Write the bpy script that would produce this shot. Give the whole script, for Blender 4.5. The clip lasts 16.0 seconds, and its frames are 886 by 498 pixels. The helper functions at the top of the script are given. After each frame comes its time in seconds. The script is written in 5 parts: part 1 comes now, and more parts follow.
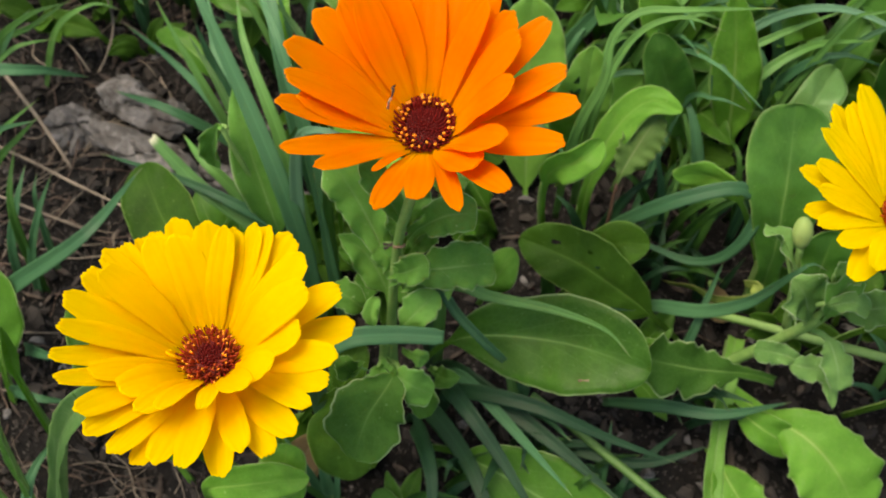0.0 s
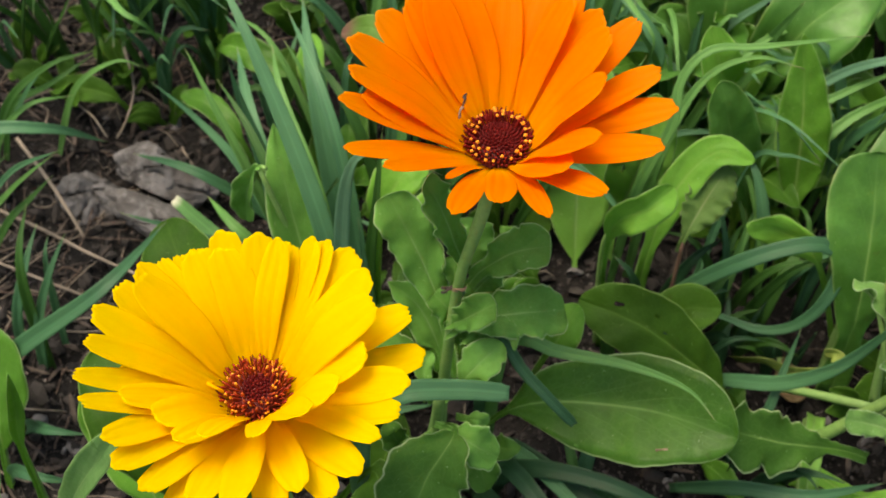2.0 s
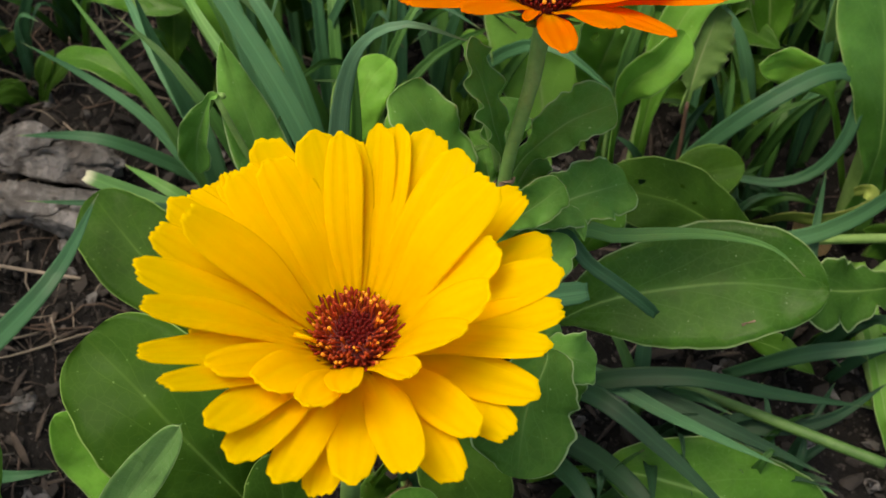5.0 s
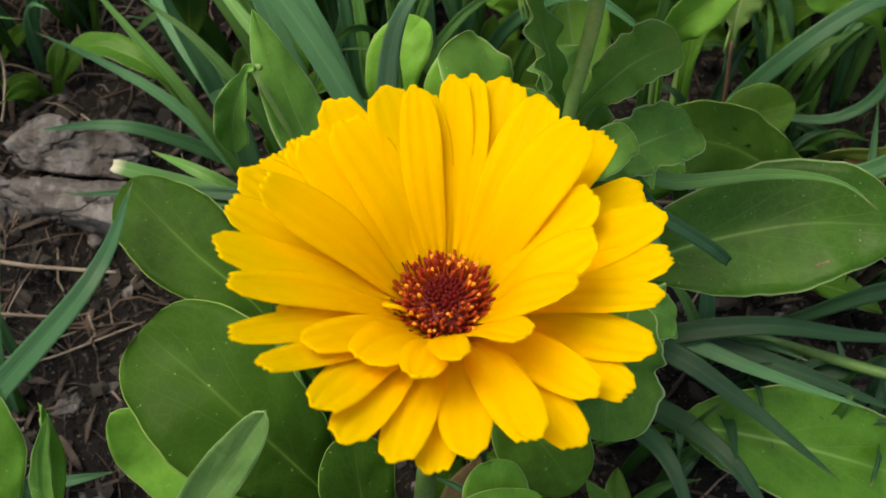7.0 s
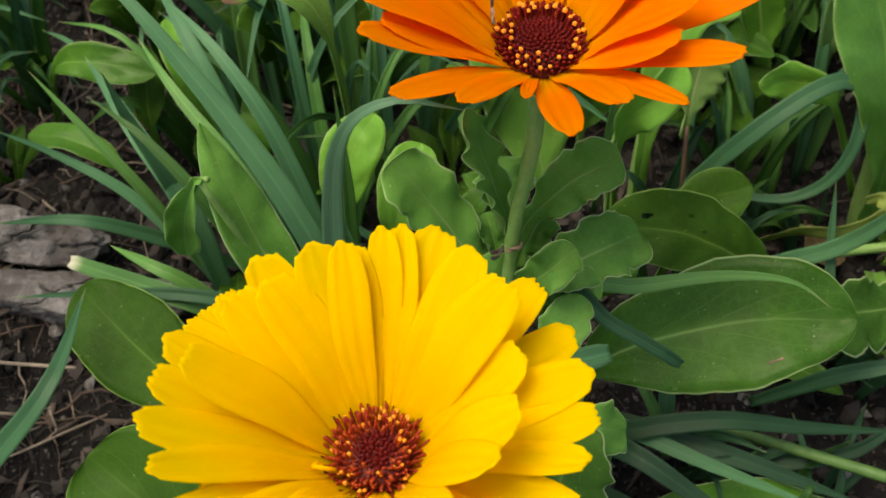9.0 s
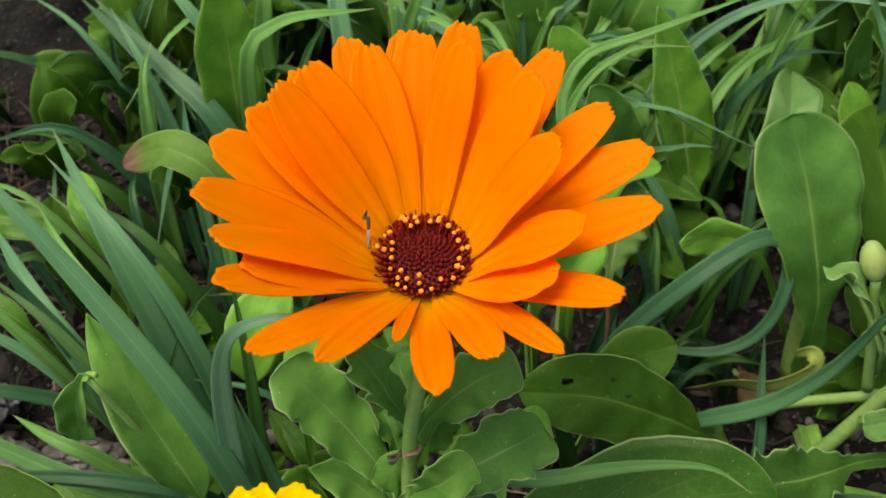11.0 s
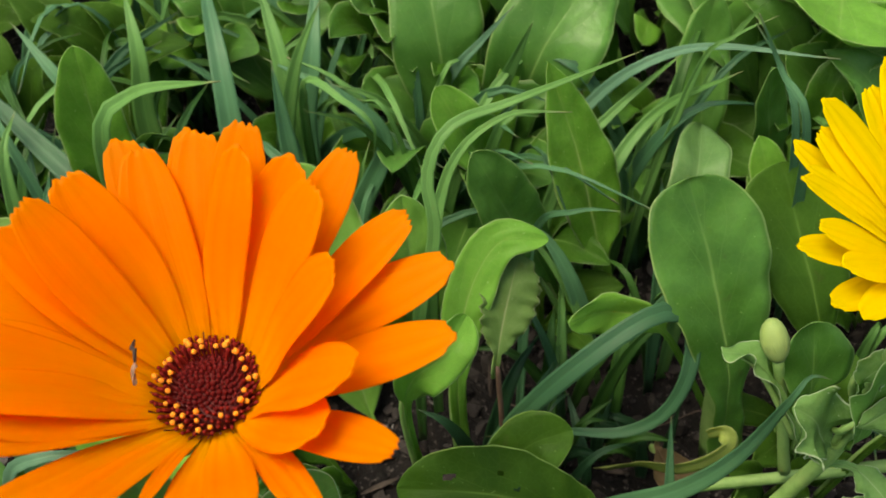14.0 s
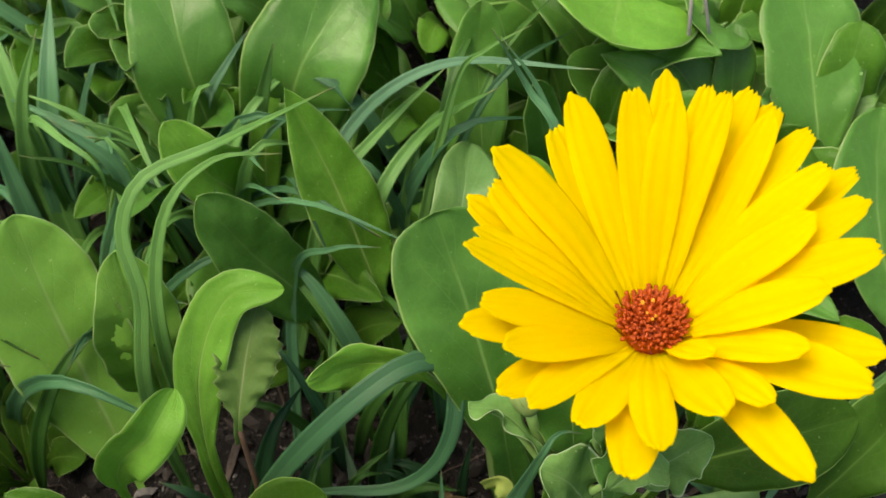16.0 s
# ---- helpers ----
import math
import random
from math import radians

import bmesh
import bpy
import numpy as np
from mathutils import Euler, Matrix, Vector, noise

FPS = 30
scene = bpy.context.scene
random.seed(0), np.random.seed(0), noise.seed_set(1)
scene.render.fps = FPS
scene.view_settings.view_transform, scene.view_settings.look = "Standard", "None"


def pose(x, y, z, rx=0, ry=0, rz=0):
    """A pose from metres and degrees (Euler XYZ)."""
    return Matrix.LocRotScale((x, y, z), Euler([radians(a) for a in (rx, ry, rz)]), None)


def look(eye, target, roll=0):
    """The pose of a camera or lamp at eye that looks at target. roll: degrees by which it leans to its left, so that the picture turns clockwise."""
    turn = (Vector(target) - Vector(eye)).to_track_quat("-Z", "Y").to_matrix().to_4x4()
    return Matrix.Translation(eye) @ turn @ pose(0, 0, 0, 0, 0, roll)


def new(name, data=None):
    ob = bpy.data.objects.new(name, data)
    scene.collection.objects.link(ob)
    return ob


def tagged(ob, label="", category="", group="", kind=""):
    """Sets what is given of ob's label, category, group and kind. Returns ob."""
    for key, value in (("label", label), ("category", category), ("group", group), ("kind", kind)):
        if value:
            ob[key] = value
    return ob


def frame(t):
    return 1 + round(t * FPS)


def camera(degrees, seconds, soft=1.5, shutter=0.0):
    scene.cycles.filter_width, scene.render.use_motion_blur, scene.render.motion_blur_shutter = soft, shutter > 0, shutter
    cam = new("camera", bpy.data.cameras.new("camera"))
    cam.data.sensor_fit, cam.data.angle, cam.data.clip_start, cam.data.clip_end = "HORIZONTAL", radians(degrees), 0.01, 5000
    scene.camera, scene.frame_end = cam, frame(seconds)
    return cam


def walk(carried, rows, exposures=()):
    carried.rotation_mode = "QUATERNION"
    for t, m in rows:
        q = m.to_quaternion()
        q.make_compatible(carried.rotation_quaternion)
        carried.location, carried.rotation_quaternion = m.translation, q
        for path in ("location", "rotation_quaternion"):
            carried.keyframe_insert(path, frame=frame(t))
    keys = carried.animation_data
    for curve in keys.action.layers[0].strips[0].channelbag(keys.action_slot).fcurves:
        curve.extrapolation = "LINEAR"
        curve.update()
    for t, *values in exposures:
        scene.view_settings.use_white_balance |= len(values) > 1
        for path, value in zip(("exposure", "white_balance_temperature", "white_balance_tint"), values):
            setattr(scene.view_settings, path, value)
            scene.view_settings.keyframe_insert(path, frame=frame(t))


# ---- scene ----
cam = camera(41.4, 16.0, soft=1.5)
# a small lens focused at hand's length: what lies farther is a little soft
cam.data.dof.use_dof, cam.data.dof.focus_distance, cam.data.dof.aperture_fstop = True, 0.177, 54
# seconds, eye in metres, yaw, pitch and roll in degrees
ROWS = [
    (0.0, 0.01335, -0.00145, 0.33665, 4.479, -63.671, -4.096),
    (0.5, 0.00044, -0.00586, 0.32590, 2.959, -61.296, -3.294),
    (1.0, 0.00104, -0.00912, 0.31257, 3.463, -58.076, -3.309),
    (1.5, 0.00443, -0.01041, 0.30347, 3.912, -55.942, -3.297),
    (2.0, -0.00466, -0.01016, 0.29948, 2.160, -55.917, -1.925),
    (2.5, -0.01316, -0.00896, 0.29415, -0.428, -56.901, 0.381),
    (3.0, -0.02231, -0.00113, 0.28162, -3.879, -58.111, 1.649),
    (3.5, -0.03657, 0.00193, 0.26879, -10.148, -58.401, 2.030),
    (3.7, -0.04016, 0.00298, 0.26834, -12.093, -58.242, 1.671),
    (5.8, -0.05203, 0.00681, 0.25026, -15.843, -56.682, 0.035),
    (6.0, -0.05352, 0.00710, 0.25019, -15.546, -56.738, -0.852),
    (6.5, -0.05751, 0.01086, 0.25097, -14.936, -57.424, -3.289),
    (7.0, -0.05933, 0.01281, 0.24701, -15.688, -58.098, -3.428),
    (7.5, -0.05794, 0.01479, 0.24645, -16.038, -58.241, -3.367),
    (8.0, -0.05572, 0.01792, 0.24787, -16.065, -58.260, -3.681),
    (8.5, -0.05291, 0.01967, 0.25055, -16.029, -57.898, -3.881),
    (9.0, -0.04639, 0.02433, 0.25561, -16.122, -57.628, -4.197),
    (9.5, -0.03730, 0.03152, 0.25921, -16.416, -57.101, -4.357),
    (10.0, -0.03233, 0.03561, 0.26003, -17.036, -56.336, -4.266),
    (10.2, -0.02984, 0.03779, 0.26209, -17.220, -56.179, -4.409),
    (12.3, -0.02137, 0.04955, 0.25066, -19.780, -54.048, -1.492),
    (12.5, -0.01989, 0.05140, 0.24829, -19.668, -54.182, -1.697),
    (13.0, -0.01499, 0.05207, 0.25194, -18.728, -54.346, -2.727),
    (13.5, -0.00263, 0.05276, 0.25395, -17.873, -54.516, -4.277),
    (14.0, 0.00912, 0.05342, 0.25257, -17.034, -54.644, -5.804),
    (14.5, 0.02508, 0.05750, 0.24604, -17.333, -54.971, -6.623),
    (15.0, 0.04018, 0.05808, 0.24533, -19.244, -55.323, -6.355),
    (15.5, 0.04989, 0.05970, 0.24326, -20.821, -55.727, -5.753),
    (16.0, 0.05391, 0.05988, 0.24023, -21.102, -56.337, -5.877),
]
EXPOSURE = [(0.0, 1.11, 7650, 10), (2.0, 1.19, 7650, 10), (2.5, 1.08, 7650, 10), (3.0, 0.98, 7650, 10), (3.5, 0.80, 7650, 10), (6.0, 0.90, 7650, 10), (7.0, 0.92, 7650, 10), (8.5, 0.88, 7650, 10), (9.0, 0.95, 7650, 10), (9.5, 1.28, 7650, 10), (10.0, 1.12, 7650, 10), (12.5, 1.08, 7650, 10), (13.5, 1.06, 7650, 10), (14.5, 1.14, 7650, 10), (16.0, 1.18, 7650, 10)]
walk(cam, [(t, pose(x, y, z, 90 + pitch, 0, yaw) @ pose(0, 0, 0, 0, 0, roll)) for t, x, y, z, yaw, pitch, roll in ROWS], EXPOSURE)

# ---- sky and sun: a bright overcast day ----
world = bpy.data.worlds.new("overcast_sky")
scene.world = world
world.use_nodes = True
wn = world.node_tree.nodes
sky = wn.new("ShaderNodeTexSky")
sky.sky_type, sky.sun_disc = "NISHITA", False
sky.sun_elevation, sky.sun_rotation = radians(72), radians(-69)
sky.air_density, sky.dust_density, sky.ozone_density = 1.2, 4.0, 1.0
wn["Background"].inputs["Strength"].default_value = 0.105
world.node_tree.links.new(sky.outputs[0], wn["Background"].inputs["Color"])
sun_data = bpy.data.lights.new("sun", "SUN")
sun_data.energy, sun_data.angle, sun_data.color = 1.25, radians(32), (1.0, 0.94, 0.85)
sun = new("sun", sun_data)
sun.matrix_world = look((-0.26, 0.10, 0.9), (0, 0, 0))


# ---- materials ----
class Mat:
    """A small builder of node materials."""

    def __init__(self, name):
        self.m = bpy.data.materials.new(name)
        self.m.use_nodes = True
        self.t = self.m.node_tree
        self.bsdf = self.t.nodes["Principled BSDF"]
        self.out = self.t.nodes["Material Output"]

    def node(self, kind):
        return self.t.nodes.new(kind)

    def set(self, sock, v):
        if isinstance(v, (int, float)):
            sock.default_value = v
        elif isinstance(v, (tuple, list)):
            sock.default_value = (*v, 1.0) if len(v) == 3 and sock.type == "RGBA" else v
        else:
            self.t.links.new(v, sock)

    def math(self, op, a, b=0.0, c=0.0, clamp=False):
        n = self.node("ShaderNodeMath")
        n.operation, n.use_clamp = op, clamp
        for i, v in enumerate((a, b, c)):
            self.set(n.inputs[i], v)
        return n.outputs[0]

    def ramp(self, v, lo, hi, a=0.0, b=1.0):
        n = self.node("ShaderNodeMapRange")
        n.interpolation_type = "SMOOTHSTEP"
        for i, x in enumerate((v, lo, hi, a, b)):
            self.set(n.inputs[i], x)
        return n.outputs[0]

    def mix(self, f, a, b, blend="MIX"):
        n = self.node("ShaderNodeMix")
        n.data_type, n.blend_type = "RGBA", blend
        self.set(n.inputs[0], f), self.set(n.inputs[6], a), self.set(n.inputs[7], b)
        return n.outputs[2]

    def noise(self, scale, detail=4.0, rough=0.6, vec=None, w=None):
        n = self.node("ShaderNodeTexNoise")
        n.inputs["Scale"].default_value, n.inputs["Detail"].default_value, n.inputs["Roughness"].default_value = scale, detail, rough
        if vec is not None:
            self.set(n.inputs["Vector"], vec)
        return n.outputs["Fac"]

    def coord(self):
        return self.node("ShaderNodeTexCoord").outputs["Object"]

    def uv(self):
        n = self.node("ShaderNodeUVMap")
        s = self.node("ShaderNodeSeparateXYZ")
        self.set(s.inputs[0], n.outputs[0])
        return n.outputs[0], s.outputs[0], s.outputs[1]

    def stretch(self, vec, sx, sy, sz=1.0):
        n = self.node("ShaderNodeMapping")
        self.set(n.inputs["Vector"], vec)
        n.inputs["Scale"].default_value = (sx, sy, sz)
        return n.outputs[0]

    def shift(self, vec, amount):
        n = self.node("ShaderNodeVectorMath")
        n.operation = "ADD"
        self.set(n.inputs[0], vec)
        self.set(n.inputs[1], amount)
        return n.outputs[0]

    def rnd(self):
        return self.node("ShaderNodeObjectInfo").outputs["Random"]

    def bump(self, h, strength, dist):
        n = self.node("ShaderNodeBump")
        n.inputs["Strength"].default_value, n.inputs["Distance"].default_value = strength, dist
        self.set(n.inputs["Height"], h)
        self.set(self.bsdf.inputs["Normal"], n.outputs[0])
        return n.outputs[0]

    def finish(self, colour, rough, translucent=0.0, tcolour=None, spec=0.5):
        self.set(self.bsdf.inputs["Base Color"], colour)
        self.set(self.bsdf.inputs["Roughness"], rough)
        self.set(self.bsdf.inputs["Specular IOR Level"], spec)
        if translucent:
            tr = self.node("ShaderNodeBsdfTranslucent")
            self.set(tr.inputs["Color"], tcolour if tcolour is not None else colour)
            mx = self.node("ShaderNodeMixShader")
            mx.inputs[0].default_value = translucent
            self.set(mx.inputs[1], self.bsdf.outputs[0]), self.set(mx.inputs[2], tr.outputs[0])
            self.set(self.out.inputs["Surface"], mx.outputs[0])
        return self.m


def petal_material(name, tip, body, base, deep):
    """Silky ray petal: faint length-wise veins, deeper toward one end."""
    k = Mat(name)
    vec, u, v = k.uv()
    r = k.rnd()
    streak = k.noise(1.0, 3.0, 0.6, k.shift(k.stretch(vec, 15, 0.9), r))
    fine = k.noise(1.0, 2.0, 0.5, k.shift(k.stretch(vec, 60, 1.3), r))
    cloud = k.noise(160, 3, 0.6, k.coord())
    c = k.mix(k.ramp(v, 0.08, 0.66), base, body)
    c = k.mix(k.ramp(v, 0.62, 1.0), c, tip)
    # fine length-wise lines, a shade deeper
    c = k.mix(k.math("MULTIPLY", k.ramp(streak, 0.45, 0.70), 0.20), c, deep)
    c = k.mix(k.math("MULTIPLY", k.ramp(fine, 0.50, 0.72), 0.16), c, deep)
    c = k.mix(k.math("MULTIPLY", k.ramp(cloud, 0.40, 0.70), 0.25), c, tip)
    c = k.mix(k.math("MULTIPLY", r, 0.35), c, tip)
    k.bump(k.math("ADD", streak, k.math("MULTIPLY", fine, 0.6)), 0.42, 0.0004)
    return k.finish(c, 0.5, 0.58, c, 0.16)


def leaf_material(name, dark, light, vein, rim, gloss=0.42, spots=0.0, spec=0.28, border=0.008, tip=None):
    """Fleshy leaf: pale midrib and side veins, mottled blade, thin pale rim."""
    k = Mat(name)
    vec, u, v = k.uv()
    r = k.rnd()
    side = k.math("ABSOLUTE", k.math("SUBTRACT", u, 0.5))
    place = k.coord()
    mottle = k.noise(70, 5, 0.62, place)
    broad = k.noise(22, 3, 0.55, place)
    fine = k.noise(600, 3, 0.6, place)
    c = k.mix(k.ramp(broad, 0.38, 0.64), tuple(x * 0.85 for x in dark), light)
    c = k.mix(k.math("MULTIPLY", k.ramp(mottle, 0.45, 0.75), 0.5), c, light)
    grain = k.noise(330, 3, 0.65, place)
    c = k.mix(k.math("MULTIPLY", k.ramp(grain, 0.35, 0.65, 1.0, 0.0), 0.35), c, tuple(x * 0.62 for x in dark))
    c = k.mix(k.math("MULTIPLY", r, 0.45), c, light)
    # side veins leave the midrib at a slant and bend forward towards the margin
    bend = k.math("POWER", side, 0.8)
    slant = k.math("SUBTRACT", k.math("MULTIPLY", v, 7.0), k.math("MULTIPLY", bend, 4.6))
    slant = k.math("ADD", slant, k.math("MULTIPLY", broad, 1.6))
    wave = k.math("ABSOLUTE", k.math("SUBTRACT", k.math("FRACT", slant), 0.5))
    fade = k.ramp(side, 0.06, 0.44, 1.0, 0.25)
    sv = k.math("MULTIPLY", k.ramp(wave, 0.0, 0.045, 0.24, 0.0), fade)
    net = k.node("ShaderNodeTexVoronoi")
    net.feature = "DISTANCE_TO_EDGE"
    net.inputs["Scale"].default_value = 520
    k.set(net.inputs["Vector"], place)
    mesh = k.ramp(net.outputs["Distance"], 0.0, 0.09, 1.0, 0.0)
    thin = k.math("MULTIPLY_ADD", v, -0.030, 0.042)
    mid = k.math("ADD", k.ramp(side, 0.004, thin, 0.70, 0.0), k.ramp(side, 0.0, 0.085, 0.24, 0.0))
    mid = k.math("MULTIPLY", mid, k.ramp(v, 0.5, 1.0, 1.0, 0.2))
    veins = k.math("MAXIMUM", k.math("MAXIMUM", sv, mid), k.math("MULTIPLY", mesh, 0.10))
    c = k.mix(veins, c, vein)
    edge = k.math("MULTIPLY", k.ramp(side, 0.488 - border, 0.495 - border * 0.5), 0.85)
    c = k.mix(edge, c, rim)
    if tip:
        c = k.mix(k.ramp(v, 0.90, 0.985), c, tip)
    speck = k.ramp(k.noise(1300, 1, 0.4, place), 0.755, 0.79)
    c = k.mix(k.math("MULTIPLY", speck, 0.45), c, tuple(min(1, x * 1.3) for x in rim))
    if spots:
        s = k.ramp(k.noise(260, 2, 0.4, place), 0.70, 0.76)
        c = k.mix(k.math("MULTIPLY", s, spots), c, (0.09, 0.06, 0.03))
    h = k.math("ADD", k.math("MULTIPLY", mottle, 0.8), k.math("ADD", k.math("MULTIPLY", grain, 0.3), k.math("MULTIPLY", fine, 0.2)))
    h = k.math("ADD", h, k.math("MULTIPLY", wave, 0.14))
    h = k.math("SUBTRACT", h, k.math("MULTIPLY", veins, 0.3))
    k.bump(h, 0.55, 0.0009)
    rough = k.ramp(mottle, 0.3, 0.7, gloss - 0.06, gloss + 0.12)
    tc = k.mix(0.6, c, (0.27, 0.50, 0.07))
    return k.finish(c, rough, 0.30, tc, spec * 0.6)


def grass_material(name, dark, light, tip):
    """Grass blade: parallel veins, waxy bluish bloom, drier tip."""
    k = Mat(name)
    vec, u, v = k.uv()
    r = k.rnd()
    place = k.coord()
    line = k.noise(1.0, 2.0, 0.5, k.shift(k.stretch(vec, 22, 0.8), r))
    broad = k.noise(28, 3, 0.6, place)
    c = k.mix(k.ramp(broad, 0.3, 0.7), dark, light)
    c = k.mix(k.math("MULTIPLY", r, 0.5), c, light)
    c = k.mix(k.math("MULTIPLY", k.ramp(line, 0.45, 0.7), 0.22), c, tuple(min(1, x * 1.35) for x in light))
    mid = k.ramp(k.math("ABSOLUTE", k.math("SUBTRACT", u, 0.5)), 0.02, 0.09, 0.22, 0.0)
    c = k.mix(mid, c, tuple(min(1, x * 1.7) for x in light))
    c = k.mix(k.ramp(v, 0.945, 1.0, 0.0, 0.7), c, tip)
    k.bump(k.math("ADD", line, k.math("MULTIPLY", k.noise(500, 2, 0.5, place), 0.3)), 0.4, 0.0004)
    return k.finish(c, 0.40, 0.18, k.mix(0.5, c, (0.2, 0.4, 0.05)), 0.28)


def plain_material(name, dark, light, scale, rough, relief=0.4, depth=0.0005, translucent=0.0, spec=0.4):
    """Mottled surface with noise at two scales and a fine relief."""
    k = Mat(name)
    place = k.coord()
    a, b = k.noise(scale, 5, 0.65, place), k.noise(scale * 7, 4, 0.6, place)
    c = k.mix(k.ramp(a, 0.3, 0.7), dark, light)
    c = k.mix(k.math("MULTIPLY", k.ramp(b, 0.4, 0.8), 0.4), c, tuple(x * 0.6 for x in dark))
    c = k.mix(k.math("MULTIPLY", k.rnd(), 0.3), c, light)
    k.bump(k.math("ADD", a, k.math("MULTIPLY", b, 0.5)), relief, depth)
    return k.finish(c, rough, translucent, None, spec)


def soil_material():
    """Damp dark garden soil with crumbs, grit and rotting bits."""
    k = Mat("garden_soil")
    place = k.coord()
    a, b, d = k.noise(18, 4, 0.6, place), k.noise(130, 6, 0.7, place), k.noise(700, 3, 0.6, place)
    vor = k.node("ShaderNodeTexVoronoi")
    vor.inputs["Scale"].default_value = 240
    k.set(vor.inputs["Vector"], place)
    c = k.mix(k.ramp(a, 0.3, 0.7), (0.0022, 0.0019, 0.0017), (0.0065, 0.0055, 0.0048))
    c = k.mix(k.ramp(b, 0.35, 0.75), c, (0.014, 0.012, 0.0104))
    c = k.mix(k.math("MULTIPLY", k.ramp(d, 0.60, 0.70), 0.7), c, (0.17, 0.155, 0.14))
    grit = k.ramp(vor.outputs["Distance"], 0.05, 0.35)
    k.bump(k.math("ADD", k.math("ADD", b, k.math("MULTIPLY", d, 0.5)), k.math("MULTIPLY", grit, -0.5)), 0.9, 0.003)
    return k.finish(c, 0.85, 0.0, None, 0.25)


def stone_material():
    """Weathered grey stone with brown stains, pale crusts and hairline cracks."""
    k = Mat("grey_stone")
    place = k.coord()
    a, b, d = k.noise(70, 5, 0.65, place), k.noise(260, 5, 0.7, place), k.noise(900, 3, 0.6, place)
    c = k.mix(k.ramp(a, 0.35, 0.65), (0.080, 0.075, 0.070), (0.185, 0.18, 0.175))
    c = k.mix(k.math("MULTIPLY", k.ramp(b, 0.45, 0.68), 0.55), c, (0.25, 0.243, 0.24))
    c = k.mix(k.math("MULTIPLY", k.ramp(k.noise(45, 3, 0.5, k.shift(place, (3, 1, 2))), 0.52, 0.66), 0.7), c, (0.055, 0.042, 0.031))
    c = k.mix(k.math("MULTIPLY", k.ramp(d, 0.60, 0.72), 0.6), c, (0.05, 0.045, 0.04))
    line = k.math("ABSOLUTE", k.math("SUBTRACT", k.noise(38, 4, 0.55, k.stretch(place, 0.6, 1.6, 1.0)), 0.5))
    crack = k.ramp(line, 0.0, 0.010, 1.0, 0.0)
    c = k.mix(k.math("MULTIPLY", crack, 0.8), c, (0.02, 0.017, 0.014))
    h = k.math("ADD", k.math("ADD", a, k.math("MULTIPLY", b, 0.6)), k.math("MULTIPLY", d, 0.25))
    k.bump(k.math("SUBTRACT", h, crack), 1.0, 0.0025)
    return k.finish(c, 0.88, 0.0, None, 0.25)


ORANGE = petal_material("orange_petal", (0.98, 0.36, 0.002), (0.98, 0.315, 0.0008), (0.98, 0.56, 0.004), (0.96, 0.23, 0.0005))
YELLOW = petal_material("yellow_petal", (0.99, 0.77, 0.001), (0.99, 0.74, 0.001), (0.99, 0.71, 0.001), (0.97, 0.60, 0.001))
LEMON = petal_material("lemon_petal", (0.97, 0.80, 0.003), (0.97, 0.785, 0.001), (0.97, 0.86, 0.004), (0.95, 0.68, 0.001))
LEAF = leaf_material("calendula_leaf", (0.021, 0.070, 0.006), (0.055, 0.149, 0.015), (0.15, 0.29, 0.05), (0.28, 0.46, 0.12), 0.46, 0.25, 0.16, border=0.003)
LEAF_BACK = leaf_material("upright_leaf", (0.047, 0.172, 0.021), (0.108, 0.305, 0.048), (0.20, 0.38, 0.09), (0.28, 0.44, 0.14), 0.36, 0.2, 0.6)
LEAF_MID = leaf_material("satin_leaf", (0.034, 0.128, 0.009), (0.082, 0.240, 0.022), (0.24, 0.44, 0.11), (0.36, 0.52, 0.22), 0.36, 0.25, 0.36)
LEAF_SOFT = leaf_material("pale_matt_leaf", (0.115, 0.320, 0.036), (0.220, 0.490, 0.085), (0.25, 0.42, 0.13), (0.36, 0.52, 0.22), 0.42, 0.1, 0.5)
LEAF_PALE = leaf_material("silvery_leaf", (0.092, 0.227, 0.051), (0.167, 0.353, 0.107), (0.32, 0.48, 0.2), (0.36, 0.52, 0.22), 0.32, 0.0, 0.45)
LEAF_LIGHT = leaf_material("young_leaf", (0.090, 0.284, 0.023), (0.196, 0.486, 0.062), (0.33, 0.50, 0.13), (0.36, 0.52, 0.20), 0.38)
LEAF_PINK = leaf_material("yellowish_leaf", (0.109, 0.244, 0.038), (0.202, 0.353, 0.076), (0.30, 0.46, 0.14), (0.36, 0.48, 0.2), 0.45, tip=(0.22, 0.12, 0.09))
LEAF_GREY = leaf_material("downy_stem_leaf", (0.085, 0.263, 0.038), (0.181, 0.444, 0.083), (0.28, 0.48, 0.16), (0.42, 0.58, 0.28), 0.55, border=0.020)
LEAF_DOWNY = leaf_material("older_downy_leaf", (0.036, 0.119, 0.015), (0.083, 0.223, 0.033), (0.20, 0.36, 0.09), (0.40, 0.55, 0.26), 0.5, 0.1, 0.2, border=0.018)
LEAF_FELT = leaf_material("felted_leaf", (0.105, 0.260, 0.058), (0.200, 0.410, 0.112), (0.34, 0.52, 0.22), (0.50, 0.64, 0.38), 0.6, 0.0, 0.2, border=0.022)
LEAF_DULL = leaf_material("dull_leaf", (0.052, 0.126, 0.025), (0.101, 0.197, 0.046), (0.22, 0.30, 0.12), (0.26, 0.30, 0.16), 0.6, 0.5)
LEAF_DEAD = leaf_material("withered_leaf", (0.076, 0.055, 0.029), (0.168, 0.118, 0.059), (0.25, 0.19, 0.10), (0.24, 0.18, 0.10), 0.7, 0.4)
